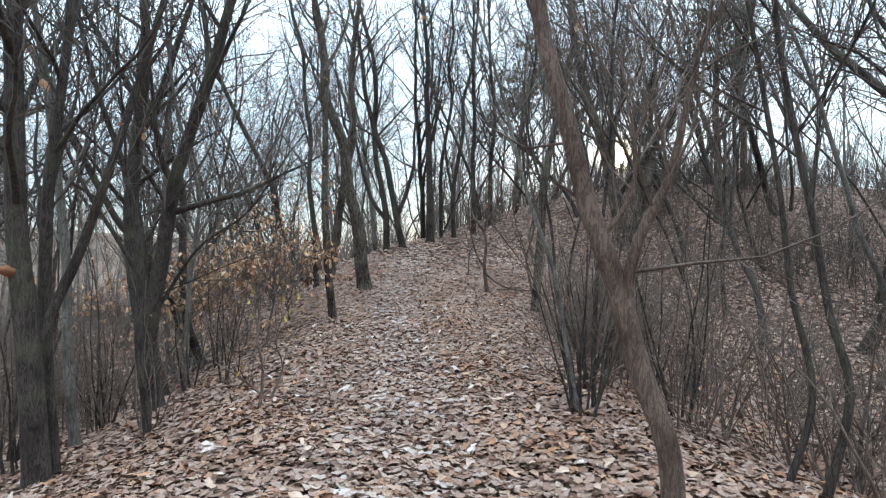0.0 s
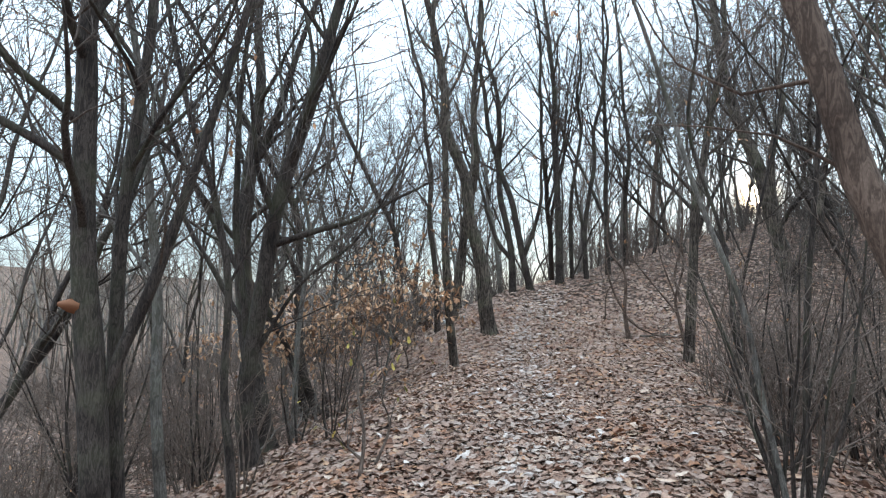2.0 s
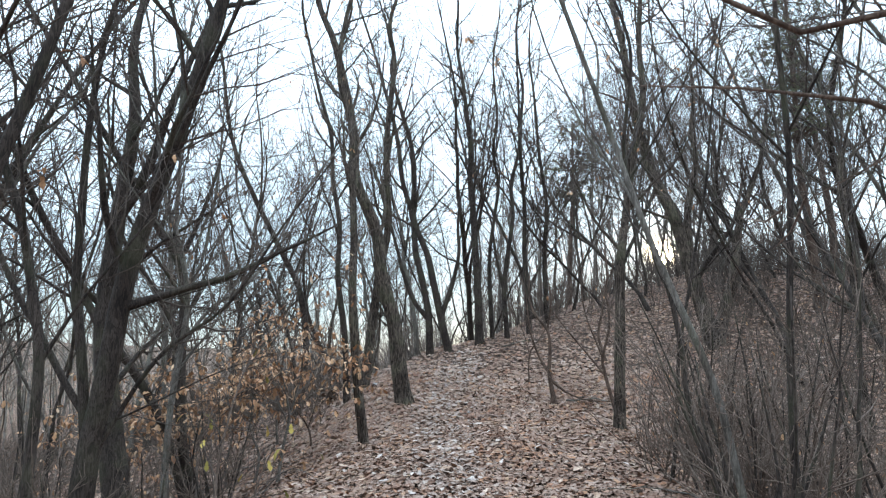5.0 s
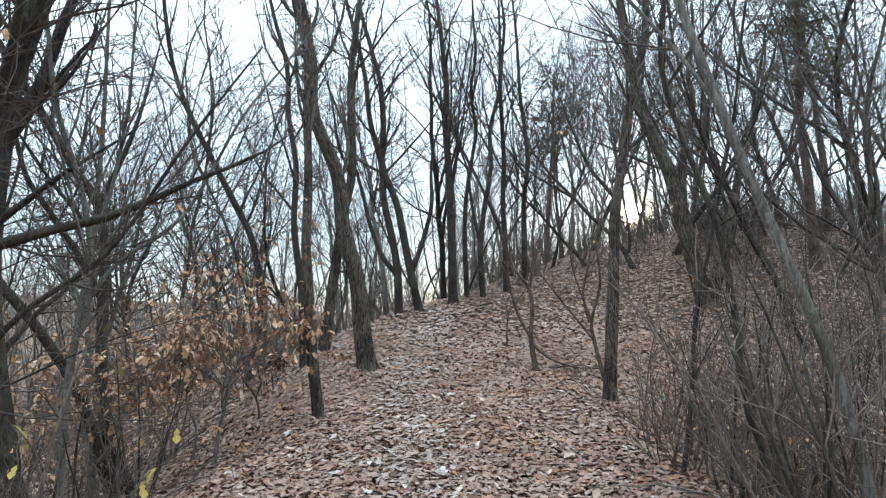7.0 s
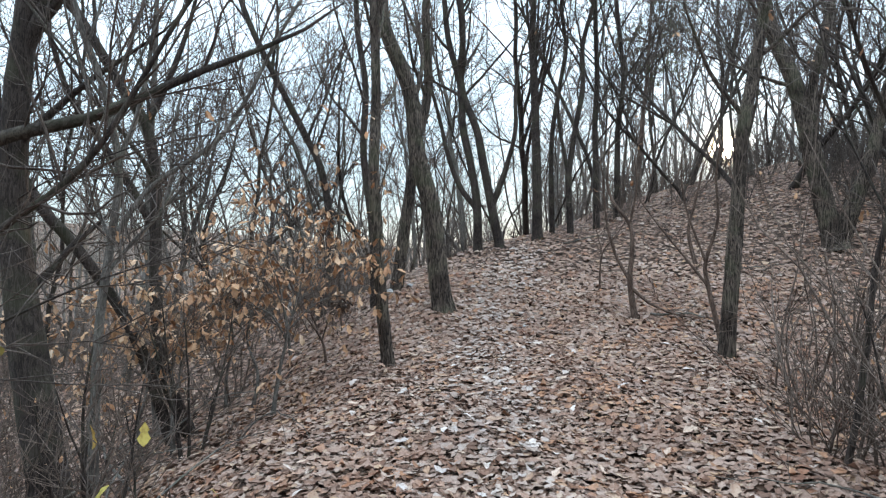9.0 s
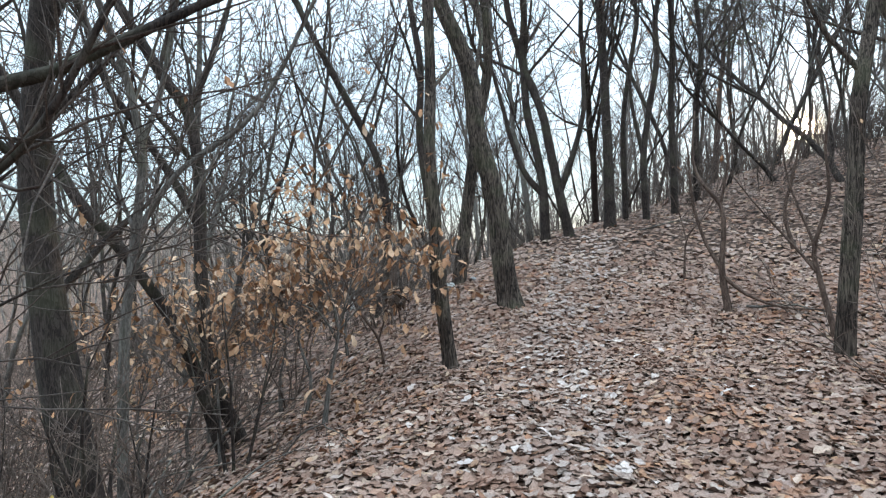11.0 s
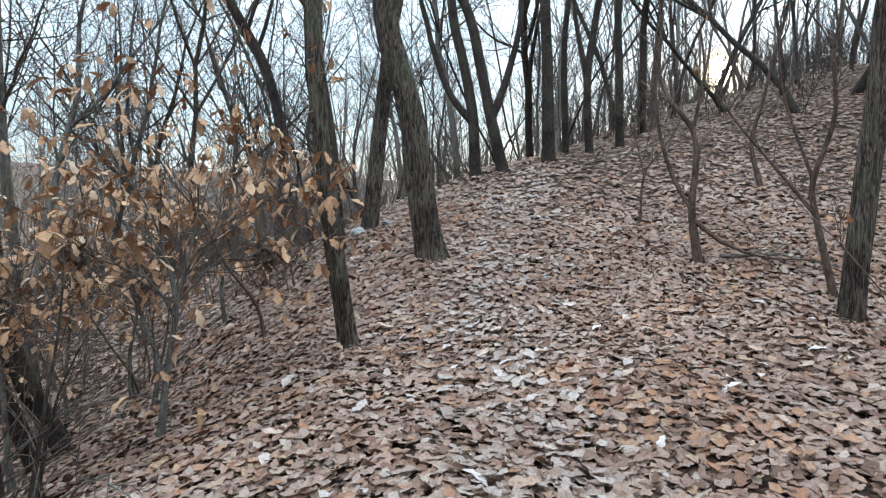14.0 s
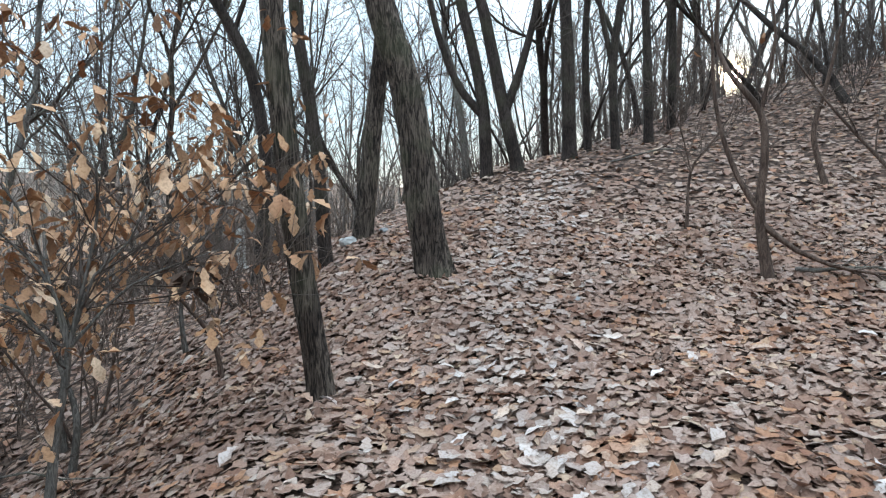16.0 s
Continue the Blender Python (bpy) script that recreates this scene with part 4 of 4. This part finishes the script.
def pine(x, y, tall, seed):
    """A far pine: bare reddish trunk, a few limbs and uneven tufts of needles."""
    r = random.Random(seed)
    ob = new("pine")
    tagged(ob, label="tall pine with thin olive-green crown above the bare wood", category="tree")
    ob.location = (x, y, height(x, y))
    o = Vector((0, 0, 0))
    line = grown(r, Vector((0, 0, -0.2)), Vector((0.05, 0, 1)), tall, 12, 0.05, 0.03)
    radii = flare(line, 0.15, 0.25, 0.3)
    t = Tubes()
    t.add(line, radii, 9)
    t.build("trunk", BARK_RED, ob, o)
    verts, faces = [], []
    for _ in range(30):
        i = r.randrange(6, 12)
        l2 = grown(r, line[i], offshoot(r, Vector((0, 0, 1)), r.uniform(1.0, 1.5)), r.uniform(0.8, 2.3), 5, 0.15, 0.06)
        t = Tubes()
        t.add(l2, [0.035, 0.028, 0.022, 0.016, 0.012, 0.006], 4)
        t.build("limb", BARK_RED, ob, o)
        for _ in range(11):
            c = l2[r.randrange(2, 6)] + Vector((r.gauss(0, 0.25), r.gauss(0, 0.25), r.gauss(0.05, 0.15)))
            for _ in range(26):
                d = Vector((r.gauss(0, 1), r.gauss(0, 1), r.gauss(0.5, 0.8))).normalized()
                w = d.orthogonal().normalized() * 0.018
                n = len(verts)
                verts += [c + d * 0.02 - w, c + d * 0.02 + w, c + d * r.uniform(0.12, 0.24)]
                faces.append((n, n + 1, n + 2))
    mesh_object("crown", verts, faces, NEEDLES, ob, "olive-green needle tufts", "stuff")


NEEDLES = leafy("pine_needles", [(0.0, (0.035, 0.05, 0.02)), (0.6, (0.07, 0.085, 0.035)), (1.0, (0.14, 0.12, 0.05))])
pine(10.0, 22.5, 11.0, 1)
pine(4.6, 36.0, 10.5, 2)
pine(13.0, 27.0, 11.5, 3)


# ---- fallen leaves ----
def litter(count, x0, x1, y0, y1, keep, size, seed, simple):
    """Loose dry leaves lying at all angles on the ground."""
    r = np.random.default_rng(seed)
    xs, ys = r.uniform(x0, x1, count), r.uniform(y0, y1, count)
    ok = np.array([keep(x, y, q) for x, y, q in zip(xs, ys, r.uniform(0, 1, count))])
    xs, ys = xs[ok], ys[ok]
    n = len(xs)
    e = 0.05
    zs = np.array([height(x, y) for x, y in zip(xs, ys)])
    gx = (np.array([height(x + e, y) for x, y in zip(xs, ys)]) - zs) / e
    gy = (np.array([height(x, y + e) for x, y in zip(xs, ys)]) - zs) / e
    nrm = np.stack([-gx + r.normal(0, 0.13, n), -gy + r.normal(0, 0.13, n), np.ones(n)], 1)
    nrm /= np.linalg.norm(nrm, axis=1, keepdims=True)
    a = r.uniform(0, 2 * np.pi, n)
    way = np.stack([np.cos(a), np.sin(a), np.zeros(n)], 1)
    way -= nrm * (way * nrm).sum(1, keepdims=True)
    way /= np.linalg.norm(way, axis=1, keepdims=True)
    side = np.cross(nrm, way)
    s = r.uniform(0.6, 1.25, n) * size
    curl, cup = r.normal(0.08, 0.40, n), r.normal(0.10, 0.27, n)
    wide = r.uniform(0.85, 1.45, n)
    rows = ((0.0, 0.03), (0.45, 0.24), (0.75, 0.27), (1.0, 0.02)) if simple else ((0.0, 0.02), (0.30, 0.21), (0.45, 0.14), (0.74, 0.28), (1.0, 0.03))
    c0 = np.stack([xs, ys, zs + 0.012 + r.uniform(0, 0.034, n)], 1)
    vs = []
    for f, w in rows:
        c = c0 + way * (s * (f - 0.5))[:, None] + nrm * (s * curl * (2 * f - 1) ** 2 * 0.35)[:, None]
        h = (s * w * wide)[:, None]
        for q in (1, -1) if simple else (1, 0, -1):
            lift = nrm * (np.abs(q) * s * w * cup)[:, None]
            vs.append(c + side * h * q + lift)
    k = len(vs)
    verts = np.stack(vs, 1).reshape(-1, 3)
    if simple:
        one = np.array([(2 * i, 2 * i + 1, 2 * i + 3, 2 * i + 2) for i in range(3)])
    else:
        one = np.array(LEAF_FACES[:8])
    faces = (one[None] + (np.arange(n) * k)[:, None, None]).reshape(-1, 4)
    return verts, faces


def quick_mesh(name, verts, faces, mat, label):
    me = bpy.data.meshes.new(name)
    me.vertices.add(len(verts))
    me.vertices.foreach_set("co", verts.astype(np.float32).ravel())
    me.loops.add(faces.size)
    me.loops.foreach_set("vertex_index", faces.astype(np.int32).ravel())
    me.polygons.add(len(faces))
    me.polygons.foreach_set("loop_start", np.arange(0, faces.size, 4, dtype=np.int32))
    me.update(calc_edges=True)
    me.polygons.foreach_set("use_smooth", np.ones(len(faces), dtype=bool))
    me.materials.append(mat)
    ob = new(name, me)
    return tagged(ob, label=label, category="leaves", kind="stuff")


def inner(x, y, q):
    """The strip beside the path where single leaves count, thinning out at its rim."""
    rim = min(x + 5.0, 5.6 - x, y - 0.8, 20.0 - y)
    return rim > 2.4 * q


def outer(x, y, q):
    core = min(x + 2.6, 3.2 - x, y - 3.2, 17.6 - y)
    rim = min(x + 20.0, 22.0 - x, y + 8.0, 40.0 - y)
    return core < 0 and rim > 6.0 * q


TROD = [(0, 0.0), (6, -0.25), (10, -0.45), (13, -0.60), (16, -0.95), (18.5, -0.70), (21, -0.30), (30, 0.5)]


def trodden(x, y, q):
    """The trodden strip, where the leaves lie flat and bleached."""
    d = x - lerp_table(y, TROD)
    return 0.8 < y < 21 and q < math.exp(-(d / 0.5) ** 2) * 0.6


def heap(x, y, q):
    """Uneven drifts of ruddier leaves beside the strip."""
    d = abs(x - lerp_table(y, TROD))
    return d > 0.5 and q < 0.9 * max(noise.noise(Vector((x * 0.8, y * 0.8, 3.0))) * 2.2, 0.0)


BLEACHED = leafy("bleached_leaves", [(0.0, (0.279, 0.209, 0.176)), (0.4, (0.391, 0.312, 0.271)), (0.8, (0.419, 0.349, 0.309)), (1.0, (0.484, 0.423, 0.394))])
RUDDY = leafy("ruddy_leaves", [(0.0, (0.149, 0.075, 0.049)), (0.4, (0.279, 0.145, 0.092)), (0.8, (0.372, 0.200, 0.113)), (1.0, (0.428, 0.290, 0.205))])
v, f = litter(14000, -2.2, 1.4, 0.8, 21.0, trodden, 0.112, 15, False)
v[:, 2] += 0.022
quick_mesh("leaf_litter", v, f, BLEACHED, "bleached flat-trodden oak leaves along the middle of the path")
v, f = litter(16000, -4.5, 5.0, 0.8, 19.0, heap, 0.118, 16, False)
v[:, 2] += 0.018
quick_mesh("leaf_litter", v, f, RUDDY, "drifts of ruddy brown oak leaves beside the trodden strip")
LN, LM = 102000, 110000
v, f = litter(LN, -5.0, 5.6, 0.8, 20.0, inner, 0.112, 5, False)
quick_mesh("leaf_litter", v, f, LITTER, "deep carpet of curled dry brown oak leaves on the ground")
v, f = litter(LM, -20, 22, -8, 40, outer, 0.14, 6, True)
quick_mesh("leaf_litter", v, f, LITTER, "dry brown leaves strewn under the trees")


def single_leaves():
    """Single large leaves on top of the litter, pale undersides up or rusty red."""
    r = random.Random(9)
    models = []
    for k in range(6):
        vs = leaf_shape(r, Vector((-0.06, 0, 0)), Vector((1, 0, 0)), 0.14, 0.0)
        me = bpy.data.meshes.new("fallen_leaf")
        me.from_pydata(vs, [], LEAF_FACES)
        me.materials.append(LOOSE if k % 5 else PALE_LEAF)
        models.append((me, "large curled brown oak leaf lying on the litter" if k % 5 else "pale whitish oak leaf lying on the litter"))
    for k in range(260):
        y = r.uniform(2.5, 15.5)
        x = r.uniform(-2.4, 2.0 if y > 8 else 1.4)
        me, label = models[r.randrange(6)]
        ob = tagged(new("fallen_leaf", me), label=label, category="leaf", group="single leaves on the path")
        ob.location = (x, y, height(x, y) + 0.065)
        ob.rotation_euler = (r.uniform(-0.4, 0.4), r.uniform(-0.4, 0.4), r.uniform(0, 6.28))
        ob.scale = [r.uniform(0.7, 1.25)] * 3


PALE_LEAF = leafy("pale_leaf", [(0.0, (0.50, 0.42, 0.38)), (1.0, (0.66, 0.60, 0.57))], island=False)
single_leaves()
